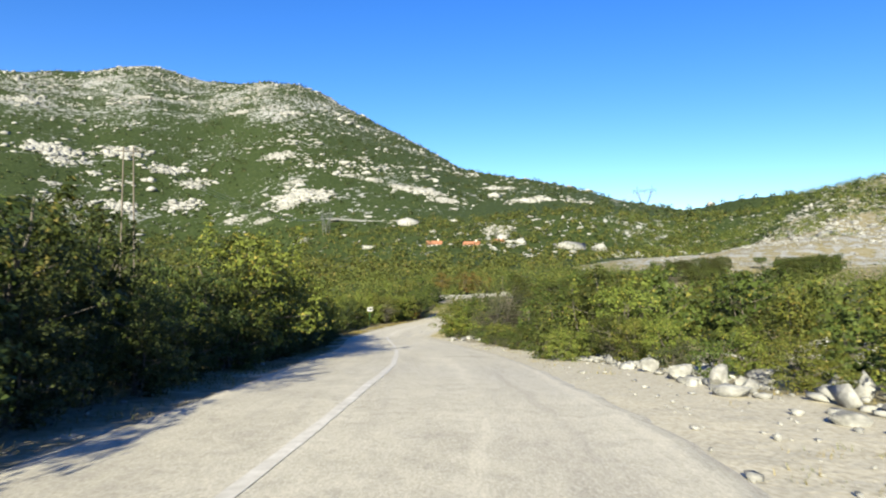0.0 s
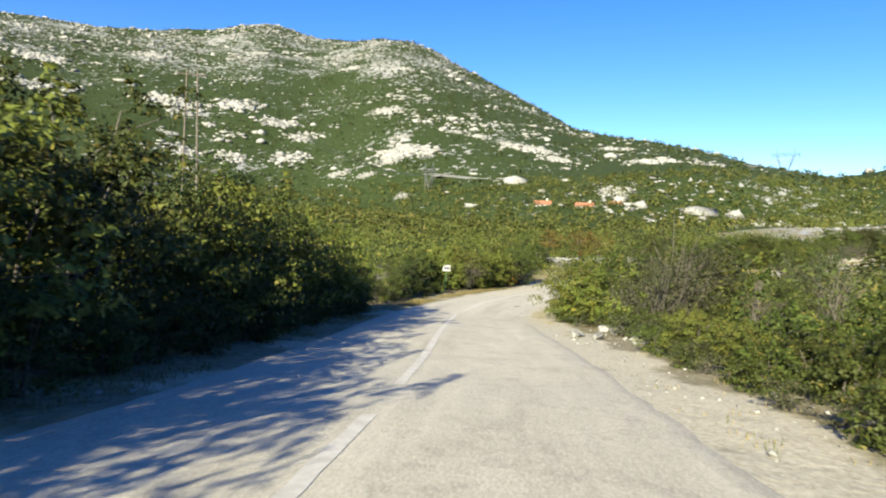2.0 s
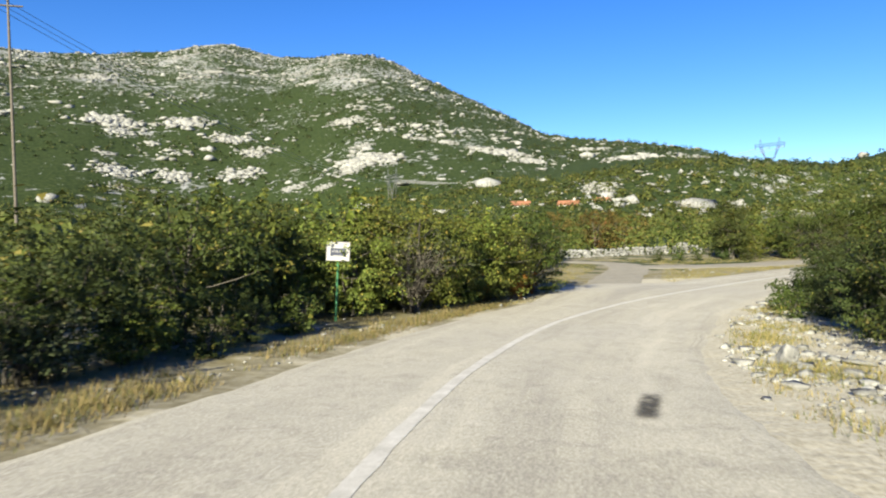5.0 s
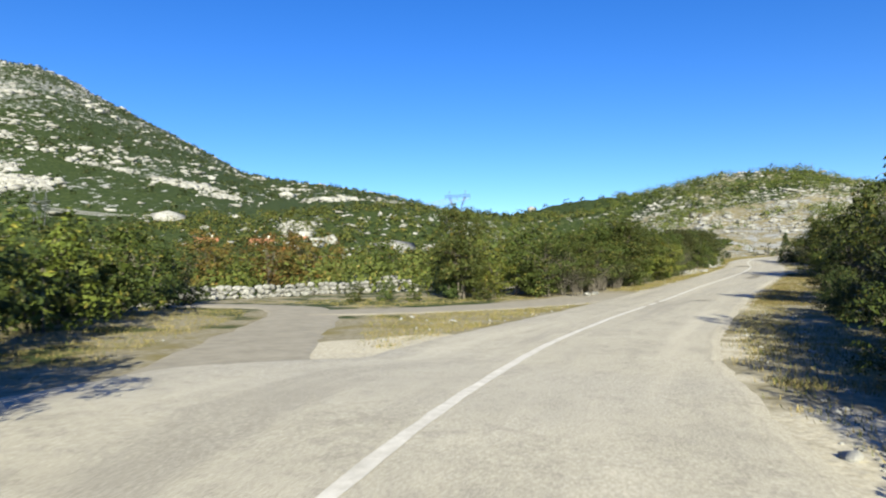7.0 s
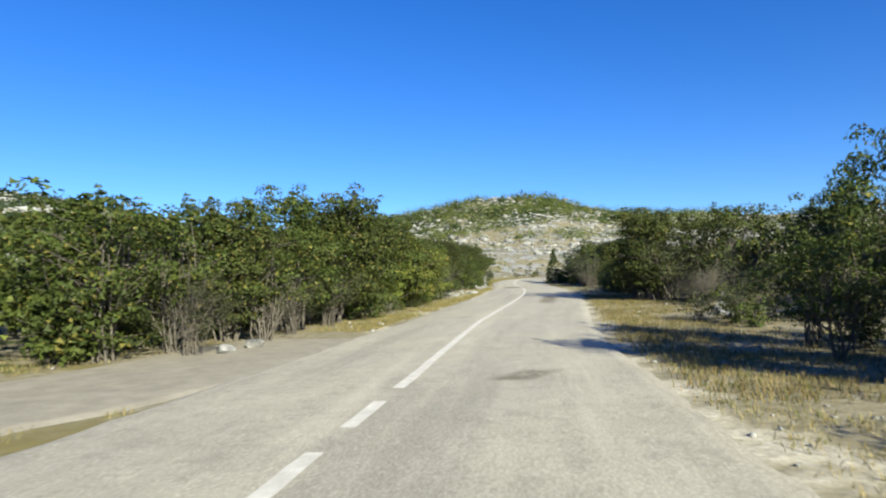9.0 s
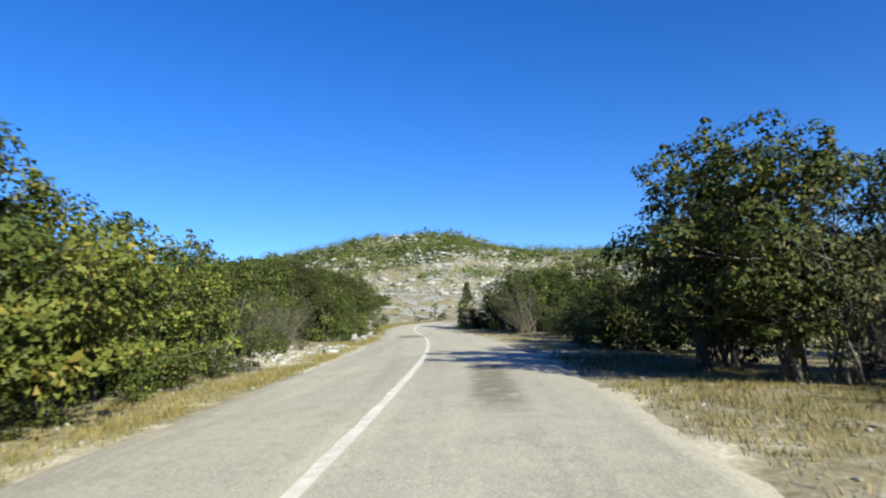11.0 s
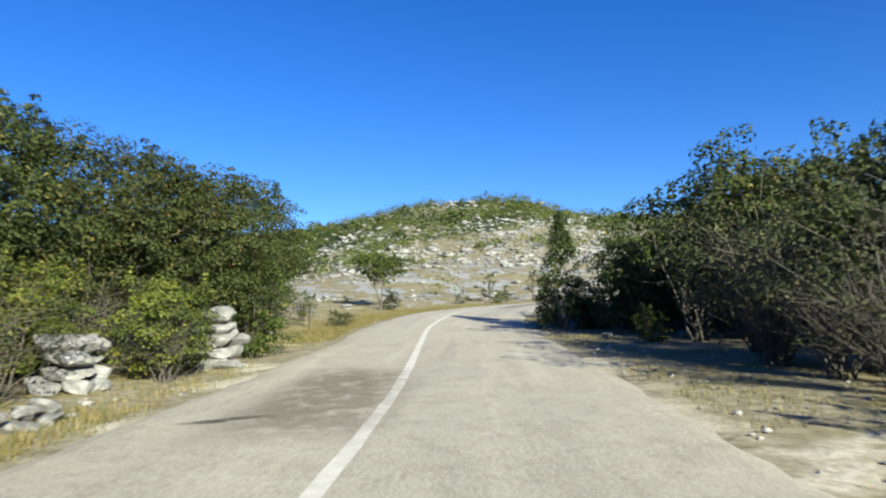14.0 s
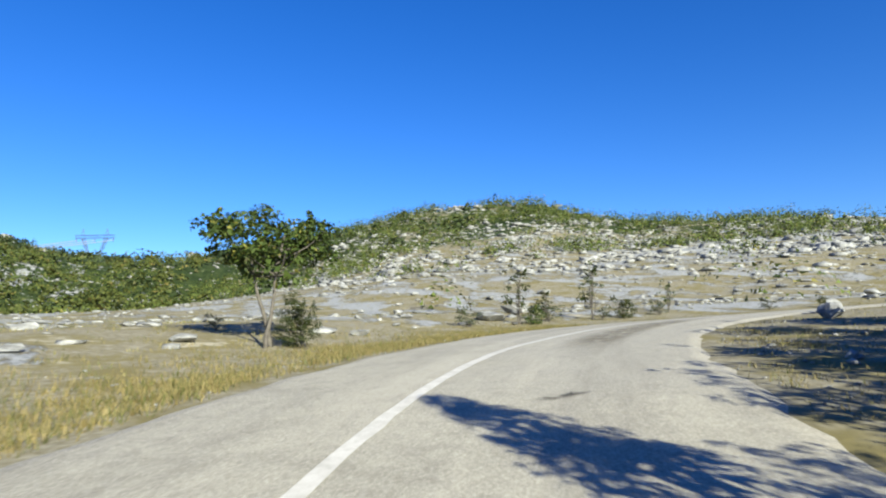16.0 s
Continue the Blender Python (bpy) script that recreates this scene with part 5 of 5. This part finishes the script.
# ---- marks on the road ----
def make_stain(name, a, c, strength):
    """Thin dirt that fades out towards its edges and breaks up in patches."""
    m, n, l, b = nodes_of(name, 0.9, 0.15)
    p, uv = coords(n), coords(n, "UV")
    sep = n.new("ShaderNodeSeparateXYZ")
    l.new(uv, sep.inputs["Vector"])
    ends = maths(n, l, "MULTIPLY", stepped(n, l, sep.outputs["X"], 0.0, 0.3), stepped(n, l, sep.outputs["X"], 1.0, 0.7))
    sides = maths(n, l, "MULTIPLY", stepped(n, l, sep.outputs["Y"], 0.0, 0.4), stepped(n, l, sep.outputs["Y"], 1.0, 0.6))
    torn = stepped(n, l, noise_node(n, l, 3.0, 6, 0.75, p).outputs["Fac"], 0.32, 0.56)
    f = noise_node(n, l, 9.0, 5, 0.7, p).outputs["Fac"]
    l.new(ramp(n, l, f, [(0.35, a), (0.65, c)]).outputs["Color"], b.inputs["Base Color"])
    clearly = n.new("ShaderNodeBsdfTransparent")
    mx = n.new("ShaderNodeMixShader")
    l.new(maths(n, l, "MULTIPLY", maths(n, l, "MULTIPLY", ends, sides), maths(n, l, "MULTIPLY", torn, strength)), mx.inputs["Fac"])
    l.new(clearly.outputs["BSDF"], mx.inputs[1])
    l.new(b.outputs["BSDF"], mx.inputs[2])
    l.new(mx.outputs["Shader"], n["Material Output"].inputs["Surface"])
    return m


SKID = make_stain("tyre_mark", (0.035, 0.034, 0.032), (0.085, 0.08, 0.072), 0.85)
MEND = make_stain("brown_road_patch", (0.15, 0.132, 0.098), (0.22, 0.20, 0.155), 0.6)


def mark(name, label, s0, s1, a0, a1, width, mat, lift):
    """A thin mark on the road from s0 to s1, drifting from a0 to a1 across it."""
    u = np.linspace(0, 1, 24)
    rows = []
    for side in (-0.5, 0.5):
        edge = [along(s0 + (s1 - s0) * k, a0 + (a1 - a0) * k + side * width) for k in u]
        rows.append([(x, y, float(np.interp(s0 + (s1 - s0) * k, RUN, LINE[:, 2])) + lift) for (x, y), k in zip(edge, u)])
    i = np.arange(48).reshape(2, 24)
    f = np.stack([i[0, :-1], i[1, :-1], i[1, 1:], i[0, 1:]], -1)
    me = mesh_of(name, np.concatenate(rows), f, mat)
    lay = np.stack([np.tile(u, 2), np.repeat([0.0, 1.0], 24)], 1)
    me.uv_layers.new(name="lay").data.foreach_set("uv", lay[f.ravel()].astype(np.float32).ravel())
    part(name, me, road, label)


for k, (s0, s1, a0, a1, w) in enumerate([(148.6, 149.2, -2.2, -1.4, 0.5),
                                         (169.4, 170.0, 0.7, 1.2, 0.35), (56.0, 57.6, 1.7, 1.9, 0.3)]):
    mark("tyre_mark", "dark stain", s0, s1, a0, a1, w, SKID, 0.010 + 0.0006 * k)
for k, (s0, s1, a0, a1, w) in enumerate([(147.4, 153.9, -1.0, -1.2, 2.3), (174.0, 188.0, 0.9, 0.6, 1.5), (118.0, 127.0, 1.2, 1.3, 1.1), (99.0, 100.2, 0.9, 1.5, 0.8)]):
    mark("road_patch", "brownish mended patch", s0, s1, a0, a1, w, MEND, 0.018 + 0.0006 * k)


# ---- junction ----
def flat_line(pts, step=0.6):
    p = spline(pts, step)
    return np.concatenate([p, (land(p[:, 0], p[:, 1]) + 0.10)[:, None]], 1)


DUST = make_plain("dusty_track", (0.175, 0.162, 0.132), (0.29, 0.272, 0.225), 2.6, 0.95, 0.02)
tagged(new("side_road", strip("side_road", flat_line(SIDE_ROAD), -1.15, 1.15, -0.075, DUST, 0.14, 0.06, 5)), "narrow dusty grey side road leaving the bend", "road", kind="structure")
tagged(new("cross_track", strip("cross_track", flat_line(CROSS_TRACK), -1.9, 1.9, -0.085, DUST, 0.14, 0.08, 6)), "pale gravel track cutting the corner", "track", kind="structure")


def rock_mesh(seed, rough=0.22):
    """A faceted limestone block, about one metre across, standing on z = 0."""
    rng = np.random.default_rng(seed)
    bm = bmesh.new()
    bmesh.ops.create_icosphere(bm, subdivisions=2, radius=0.5)
    cuts = rng.normal(0, 1, (9, 3))
    cuts /= np.linalg.norm(cuts, axis=1, keepdims=True)
    for v in bm.verts:
        p = np.array(v.co)
        for c in cuts:
            over = p @ c - 0.5 * (0.45 + 0.35 * abs(c[0] + c[1]) * 0.7)
            if over > 0:
                p = p - c * over
        p = p * (1 + rough * 0.3 * noise.noise(Vector(p * 4) + Vector((seed, 0, 0))))
        v.co = Vector(p)
    low = min(v.co.z for v in bm.verts)
    for v in bm.verts:
        v.co.z -= low
    me = bpy.data.meshes.new("rock")
    bm.to_mesh(me)
    bm.free()
    me.materials.append(ROCK)
    return me


ROCKS = [rock_mesh(k) for k in range(6)]


def boulder(x, y, w, h, label="pale grey limestone boulder lying beside the road", sink=0.12):
    ob = tagged(new("boulder", ROCKS[RNG.integers(6)]), label, "boulder", "roadside boulders")
    ob.matrix_basis = Matrix.Translation((x, y, ground_at(x, y) - sink * h)) @ pose(0, 0, 0, 0, 0, RNG.uniform(0, 360)) @ Matrix.Diagonal((w * 0.8, w * 0.64, h * 1.0, 1))
    return ob


for x, y, w, h in [(3.4, 14.0, 0.6, 0.4), (3.5, 12.2, 0.75, 0.45), (3.9, 11.1, 0.6, 0.5), (5.9, 10.8, 0.6, 0.4), (4.1, 10.3, 0.55, 0.35), (7.0, 14.4, 1.3, 0.95), (3.0, 16.4, 0.4, 0.35), (-1.1, 43.3, 0.7, 0.6), (-0.5, 42.1, 0.6, 0.5), (73.7, 146.2, 0.9, 0.55), (8.5, 15.2, 0.9, 0.6), (4.1, 7.6, 0.6, 0.3), (5.0, 8.3, 0.5, 0.25), (7.1, 14.7, 0.7, 0.4),
                   (-1.5, 42.5, 0.6, 0.45), (-1.2, 40.8, 0.5, 0.4), (-0.8, 41.0, 0.8, 0.5), (-2.2, 39.2, 0.5, 0.22), (-2.3, 38.6, 0.5, 0.35), (-1.7, 38.3, 0.6, 0.35), (-0.6, 38.0, 0.7, 0.4), (-3.9, 59.7, 0.55, 0.4), (-3.4, 58.7, 0.4, 0.25),
                   (59.2, 129.3, 0.9, 0.4), (56.4, 134.0, 0.5, 0.25), (58.0, 132.7, 0.6, 0.3), (76.9, 147.4, 0.9, 0.55), (77.5, 147.9, 0.5, 0.35), (50.1, 141.7, 0.5, 0.3), (35.4, 103.3, 0.9, 0.45), (37.1, 104.6, 0.8, 0.4), (28.6, 99.2, 0.5, 0.3), (25.0, 96.9, 0.7, 0.4), (26.0, 97.7, 0.5, 0.3), (23.9, 96.0, 0.5, 0.3), (30.4, 101.3, 0.6, 0.35), (31.0, 97.9, 1.0, 0.4),
                   (-12.6, 60.4, 0.4, 0.2), (-12.1, 62.1, 0.35, 0.16), (-12.8, 62.8, 0.5, 0.25), (11.3, 98.9, 0.6, 0.3), (36.7, 128.4, 0.5, 0.5), (10.5, 98.3, 0.7, 0.25), (-9.0, 92.4, 0.6, 0.4), (-9.8, 91.6, 0.5, 0.3), (61.5, 132.1, 1.1, 0.4), (50.1, 119.0, 0.6, 0.25)]:
    boulder(x, y, w, h)


def field_rocks():
    """Single rocks of the dry field that lie nearest to the road."""
    r = np.random.default_rng(77)
    x, y = r.uniform(50, 110, 900), r.uniform(146, 190, 900)
    ok, d = clear(x, y, 6.5)
    keep = ok & (field_edge(x, y) > 4) & (d < 34) & (r.random(900) < smooth(-0.2, 0.4, bumps(x, y, 12, 88)))
    for a, b in list(zip(x[keep], y[keep]))[:90]:
        w = min(r.gamma(2.0, 0.22) + 0.2, 1.3)
        ob = tagged(new("rock", ROCKS[r.integers(6)]), "flat pale limestone rock lying in the dry field", "rock", "field rocks")
        ob.matrix_basis = Matrix.Translation((a, b, ground_at(a, b) - 0.05 * w)) @ pose(0, 0, 0, 0, 0, r.uniform(0, 360)) @ Matrix.Diagonal((w * 1.4, w, w * r.uniform(0.3, 0.55), 1))


field_rocks()


def dry_wall(label, pts, height, rows, stone, seed, taper=0.0, deep=1):
    """A dry-stone wall: stones laid in uneven courses along pts, deep stones thick."""
    rng = np.random.default_rng(seed)
    root = tagged(new("dry_stone_wall"), label, "stone wall")
    line = spline(np.array(pts, float), 0.15)
    run = np.concatenate([[0], np.cumsum(np.linalg.norm(np.diff(line, axis=0), axis=1))])
    x0, y0 = line[0]
    root.location = (x0, y0, ground_at(x0, y0))
    lie = land(line[:, 0], line[:, 1])
    for r, row in [(r, row) for row in range(deep) for r in range(rows)]:
        s = rng.uniform(0, stone * 0.5)
        while s < run[-1]:
            w = stone * rng.uniform(0.7, 1.5)
            k = min(int(np.searchsorted(run, s + w / 2)), len(run) - 1)
            top = height * (1 - taper * abs(2 * s / run[-1] - 1)) * rng.uniform(0.75, 1.1)
            h = height / rows
            if r * h < top:
                way = line[min(k + 1, len(line) - 1)] - line[max(k - 1, 0)]
                x, y = line[k] + rng.normal(0, 0.05, 2) + np.array([-way[1], way[0]]) / np.linalg.norm(way) * row * stone * 0.75
                ob = part("stone", ROCKS[rng.integers(6)], root)
                ob.matrix_basis = Matrix.Translation((x - x0, y - y0, lie[k] - root.location.z - 0.04 + r * h * 0.93)) @ pose(0, 0, 0, rng.normal(0, 7), rng.normal(0, 7), math.degrees(math.atan2(way[1], way[0])) + rng.normal(0, 14)) @ Matrix.Diagonal((w * 1.25, stone * rng.uniform(1.1, 1.7), h * rng.uniform(1.25, 1.6), 1))
            s += w * 0.92
    return root


dry_wall("long low wall of piled white limestone", [(-9.5, 102.7), (-6.8, 103.4), (-4.0, 104.3), (-1.1, 105.2), (0.6, 105.8)], 0.7, 3, 0.34, 51)
dry_wall("tumbled heap of white limestone with grass", [(0.2, 106.3), (1.2, 106.1), (2.2, 105.3), (3.2, 104.7)], 1.0, 4, 0.38, 52, 0.6)
dry_wall("broken end of a dry-stone wall of grey blocks", [(43.2, 133.6), (43.5, 133.35), (43.8, 133.1)], 1.05, 5, 0.40, 53, 0.3, 2)
dry_wall("broken end of a dry-stone wall of grey blocks", [(45.6, 135.5), (45.95, 135.15), (46.35, 134.75)], 1.15, 5, 0.40, 54, 0.25, 2)
dry_wall("low rubble wall of flat grey stones along the verge", [(40.2, 128.1), (41.7, 129.5), (43.3, 131.1)], 0.28, 2, 0.26, 55)


# ---- sign ----
def box(bm, x, y, z, dx, dy, dz):
    m = Matrix.Translation((x, y, z)) @ Matrix.Diagonal((dx, dy, dz, 1))
    return bmesh.ops.create_cube(bm, size=1.0, matrix=m)


def part_bm(name, bm, mat, parent, label="", bevel=0.0):
    if bevel:
        bmesh.ops.bevel(bm, geom=bm.edges[:], offset=bevel, segments=2, affect="EDGES", profile=0.5)
    me = bpy.data.meshes.new(name)
    bm.to_mesh(me)
    bm.free()
    me.materials.append(mat)
    return part(name, me, parent, label)


SIGN_WHITE = make_plain("sign_white", (0.30, 0.305, 0.31), (0.40, 0.405, 0.41), 6.0, 0.45, 0.0, 0.4)
SIGN_NAVY = make_plain("sign_navy", (0.018, 0.024, 0.05), (0.03, 0.04, 0.075), 8.0, 0.45, 0.0, 0.4)
SIGN_GREY = make_plain("sign_grey", (0.22, 0.22, 0.24), (0.30, 0.30, 0.33), 8.0, 0.5, 0.0, 0.4)
POST_GREEN = make_plain("green_paint", (0.02, 0.10, 0.045), (0.04, 0.16, 0.075), 12.0, 0.5, 0.002, 0.4)


def make_sign(x, y, turn):
    root = tagged(new("road_sign"), "white notice board with a dark panel on a green post", "sign")
    root.matrix_basis = Matrix.Translation((x, y, ground_at(x, y) - 0.06)) @ pose(0, 0, 0, 0, 3, turn)
    part("post", mesh_of("post", *tube([(0, 0, -0.2), (0, 0, 0.8), (0, 0, 1.92)], [0.028, 0.028, 0.028], 10), POST_GREEN, True), root, "green painted steel post")
    bm = bmesh.new()
    box(bm, 0, -0.045, 1.70, 0.54, 0.02, 0.44)
    board = part_bm("board", bm, SIGN_WHITE, root, "white sheet board", 0.004)
    for px, pz, dx, dz in [(0, 0.208, 0.54, 0.024), (0, -0.208, 0.54, 0.024), (-0.258, 0, 0.024, 0.392), (0.258, 0, 0.024, 0.392)]:
        bm = bmesh.new()
        box(bm, px, -0.06, 1.70 + pz, dx, 0.012, dz)
        part_bm("rim", bm, SIGN_GREY, board, "grey rim", 0.003)
    bm = bmesh.new()
    box(bm, 0, -0.059, 1.68, 0.36, 0.008, 0.19)
    part_bm("panel", bm, SIGN_NAVY, board, "dark blue panel", 0.003)
    for px in (-0.12, -0.07, -0.02, 0.04, 0.11):
        bm = bmesh.new()
        box(bm, px, -0.066, 1.70, 0.014, 0.006, 0.055)
        part_bm("bar", bm, SIGN_WHITE, board)
    bm = bmesh.new()
    box(bm, 0, -0.066, 1.60, 0.22, 0.006, 0.012)
    part_bm("bar", bm, SIGN_WHITE, board)
    for pz in (1.80, 1.60):
        bm = bmesh.new()
        box(bm, 0, -0.02, pz, 0.10, 0.05, 0.03)
        part_bm("clamp", bm, SIGN_GREY, root, "steel clamp")


make_sign(-12.3, 63.8, 12.0)

# ---- power line ----
STEEL = make_plain("galvanised_steel", (0.06, 0.068, 0.078), (0.10, 0.11, 0.12), 2.0, 0.5, 0.0, 0.5, 0.4)
WOOD = make_plain("weathered_pole_wood", (0.07, 0.06, 0.052), (0.15, 0.138, 0.12), 3.0, 0.85, 0.01)


def strut(a, b, r):
    return tube(np.array([a, (np.add(a, b)) / 2, b], float), [r] * 3, 4)


def pylon(x, y, top, turn, spread=1.0):
    """A portal pylon: two tapering lattice legs, a crossarm truss and two peaks."""
    foot = ground_at(x, y)
    h = top - foot
    root = tagged(new("pylon"), "grey lattice steel power pylon on the ridge", "pylon", "power pylons")
    root.matrix_basis = Matrix.Translation((x, y, foot)) @ pose(0, 0, 0, 0, 0, turn)
    for side in (-1, 1):
        for fb in (-1, 1):
            bits = []
            lean = lambda u: ((side * (1.6 + 2.6 * u)) * spread, fb * 0.8 * (1 - u) + 0.25 * fb, h * u)
            lean2 = lambda u: ((side * (1.6 + 4.2 * u)) * spread, fb * 0.8 * (1 - u) + 0.25 * fb, h * u)
            bits += [strut(lean(0), lean(1), 0.09), strut(lean2(0), lean2(1), 0.09)]
            for k in range(8):
                bits += [strut(lean(k / 8), lean2((k + 1) / 8), 0.045), strut(lean2(k / 8), lean((k + 1) / 8), 0.045)]
            part("leg", mesh_of("leg", *joined(bits), STEEL), root)
    bits = []
    for fb in (-0.5, 0.5):
        for dz in (0, 1.3):
            bits.append(strut((-8.5 * spread, fb, h + dz), (8.5 * spread, fb, h + dz), 0.07))
    for k in range(14):
        u, w = -8.5 + 17 * k / 14, -8.5 + 17 * (k + 1) / 14
        bits += [strut((u * spread, 0.5, h), (w * spread, 0.5, h + 1.3), 0.045), strut((u * spread, -0.5, h + 1.3), (w * spread, -0.5, h), 0.045)]
    part("crossarm", mesh_of("crossarm", *joined(bits), STEEL), root)
    for side in (-1, 1):
        px = side * 5.2 * spread
        bits = [strut((px - 0.7, 0, h + 1.3), (px, 0, h + 4.2), 0.1), strut((px + 0.7, 0, h + 1.3), (px, 0, h + 4.2), 0.1)]
        part("peak", mesh_of("peak", *joined(bits), STEEL), root)
    for px in (-8.0, 0.0, 8.0):
        part("insulator", mesh_of("insulator", *tube([(px * spread, 0, h), (px * spread, 0, h - 0.9), (px * spread, 0, h - 1.8)], [0.12, 0.14, 0.12], 6), STEEL), root)
    return foot


WIRE = make_plain("aluminium_cable", (0.20, 0.205, 0.21), (0.30, 0.305, 0.31), 2.0, 0.5, 0.0, 0.4)


def wire(a, b, sag, r=0.06):
    u = np.linspace(0, 1, 25)[:, None]
    p = np.array(a) + (np.array(b) - np.array(a)) * u - np.array([0, 0, 4 * sag]) * u * (1 - u)
    tagged(new("power_cable", mesh_of("power_cable", *tube(p, [r] * 25, 5), WIRE, True)), "thin grey power cable slung between pylons", "cable", "power cables")


pylon(104.6, 454.0, 46.8, -35)
pylon(-83.0, 315.0, 21.0, -40, 0.6)
for off in (-4.5, 0.0, 4.5):
    wire((-83.0 + off * 0.7, 315.0 - off * 0.6, 19.9), (104.6 + off * 1.4, 454.0 - off, 45.8), 9.0, 0.15)
    wire((-83.0 + off * 0.7, 315.0 - off * 0.6, 19.9), (-59.7 + off * 0.25, 101 - off * 0.1, 18.4), 5.0, 0.03)


def pole_frame(x, y, top):
    foot = ground_at(x, y)
    root = tagged(new("utility_pole"), "tall twin wooden utility pole above the bushes", "pole")
    root.matrix_basis = Matrix.Translation((x, y, foot)) @ pose(0, 0, 0, 0, 0, 25)
    for dx in (-0.9, 0.9):
        part("post", mesh_of("post", *tube([(dx * 1.2, 0, -0.5), (dx, 0, (top - foot) / 2), (dx * 0.8, 0, top - foot)], [0.16, 0.14, 0.11], 8), WOOD, True), root)
    part("crossarm", mesh_of("crossarm", *strut((-2.0, 0, top - foot - 0.8), (2.0, 0, top - foot - 0.8), 0.09), WOOD), root)


pole_frame(-59.7, 101.0, 19.0)

# ---- houses below the mountain ----
WALL_WHITE = make_plain("whitewashed_wall", (0.36, 0.35, 0.32), (0.48, 0.47, 0.43), 1.2, 0.9, 0.01)
ROOF_RED = make_plain("red_roof_tile", (0.20, 0.085, 0.05), (0.30, 0.15, 0.09), 3.0, 0.85, 0.03)
GLASS_DARK = make_plain("dark_window", (0.02, 0.025, 0.03), (0.05, 0.055, 0.06), 2.0, 0.15, 0.0, 0.5)


def house(x, y, w, d, h, turn, label):
    root = tagged(new("house"), label, "house", "far houses")
    root.matrix_basis = Matrix.Translation((x, y, ground_at(x, y) - 1.2)) @ pose(0, 0, 0, 0, 0, turn)
    bm = bmesh.new()
    box(bm, 0, 0, h / 2 - 0.6, w, d, h + 1.2)
    part_bm("wall", bm, WALL_WHITE, root)
    v = [(-w / 2 - 0.4, -d / 2 - 0.4, h - 0.1), (w / 2 + 0.4, -d / 2 - 0.4, h - 0.1), (w / 2 + 0.4, d / 2 + 0.4, h - 0.1), (-w / 2 - 0.4, d / 2 + 0.4, h - 0.1), (-w / 2 - 0.4, 0, h + d * 0.32), (w / 2 + 0.4, 0, h + d * 0.32)]
    me = bpy.data.meshes.new("roof")
    me.from_pydata(v, [], [(0, 1, 5, 4), (2, 3, 4, 5), (0, 4, 3), (1, 2, 5), (3, 2, 1, 0)])
    me.materials.append(ROOF_RED)
    part("roof", me, root, "red tiled gable roof")
    bm = bmesh.new()
    box(bm, w * 0.28, d * 0.1, h + d * 0.34, 0.6, 0.6, 1.4)
    part_bm("chimney", bm, WALL_WHITE, root)
    for px in (-0.3, 0.0, 0.3):
        bm = bmesh.new()
        box(bm, px * w, -d / 2, h * 0.5, 0.8, 0.08, 0.7)
        part_bm("window", bm, GLASS_DARK, root)


house(-24.6, 269, 6.0, 4.6, 1.2, 8, "small white house with a red tiled roof among scrub")
house(-8.5, 264, 6.2, 4.4, 1.1, -10, "low white house with a red tiled roof among scrub")
house(2.4, 268, 4.0, 3.6, 1.3, 15, "small pale house with a red tiled roof among scrub")

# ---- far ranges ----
# haze of the distance is mixed into this blue-grey base colour
PAINTED_HAZE = make_plain("haze_tinted_mountain", (0.06, 0.085, 0.12), (0.085, 0.11, 0.15), 0.004, 0.95, 0.0)


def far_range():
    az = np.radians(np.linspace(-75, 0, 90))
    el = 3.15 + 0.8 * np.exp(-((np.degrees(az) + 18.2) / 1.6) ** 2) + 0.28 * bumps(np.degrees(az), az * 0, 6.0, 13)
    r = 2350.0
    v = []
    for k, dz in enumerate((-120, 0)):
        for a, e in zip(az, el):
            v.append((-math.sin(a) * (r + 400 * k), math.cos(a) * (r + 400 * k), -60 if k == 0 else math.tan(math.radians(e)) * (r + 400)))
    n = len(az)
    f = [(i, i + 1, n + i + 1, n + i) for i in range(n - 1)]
    tagged(new("backdrop", mesh_of("backdrop", v, f, PAINTED_HAZE, True)), "mountain range on the horizon with haze painted into its blue", "mountains", kind="structure")


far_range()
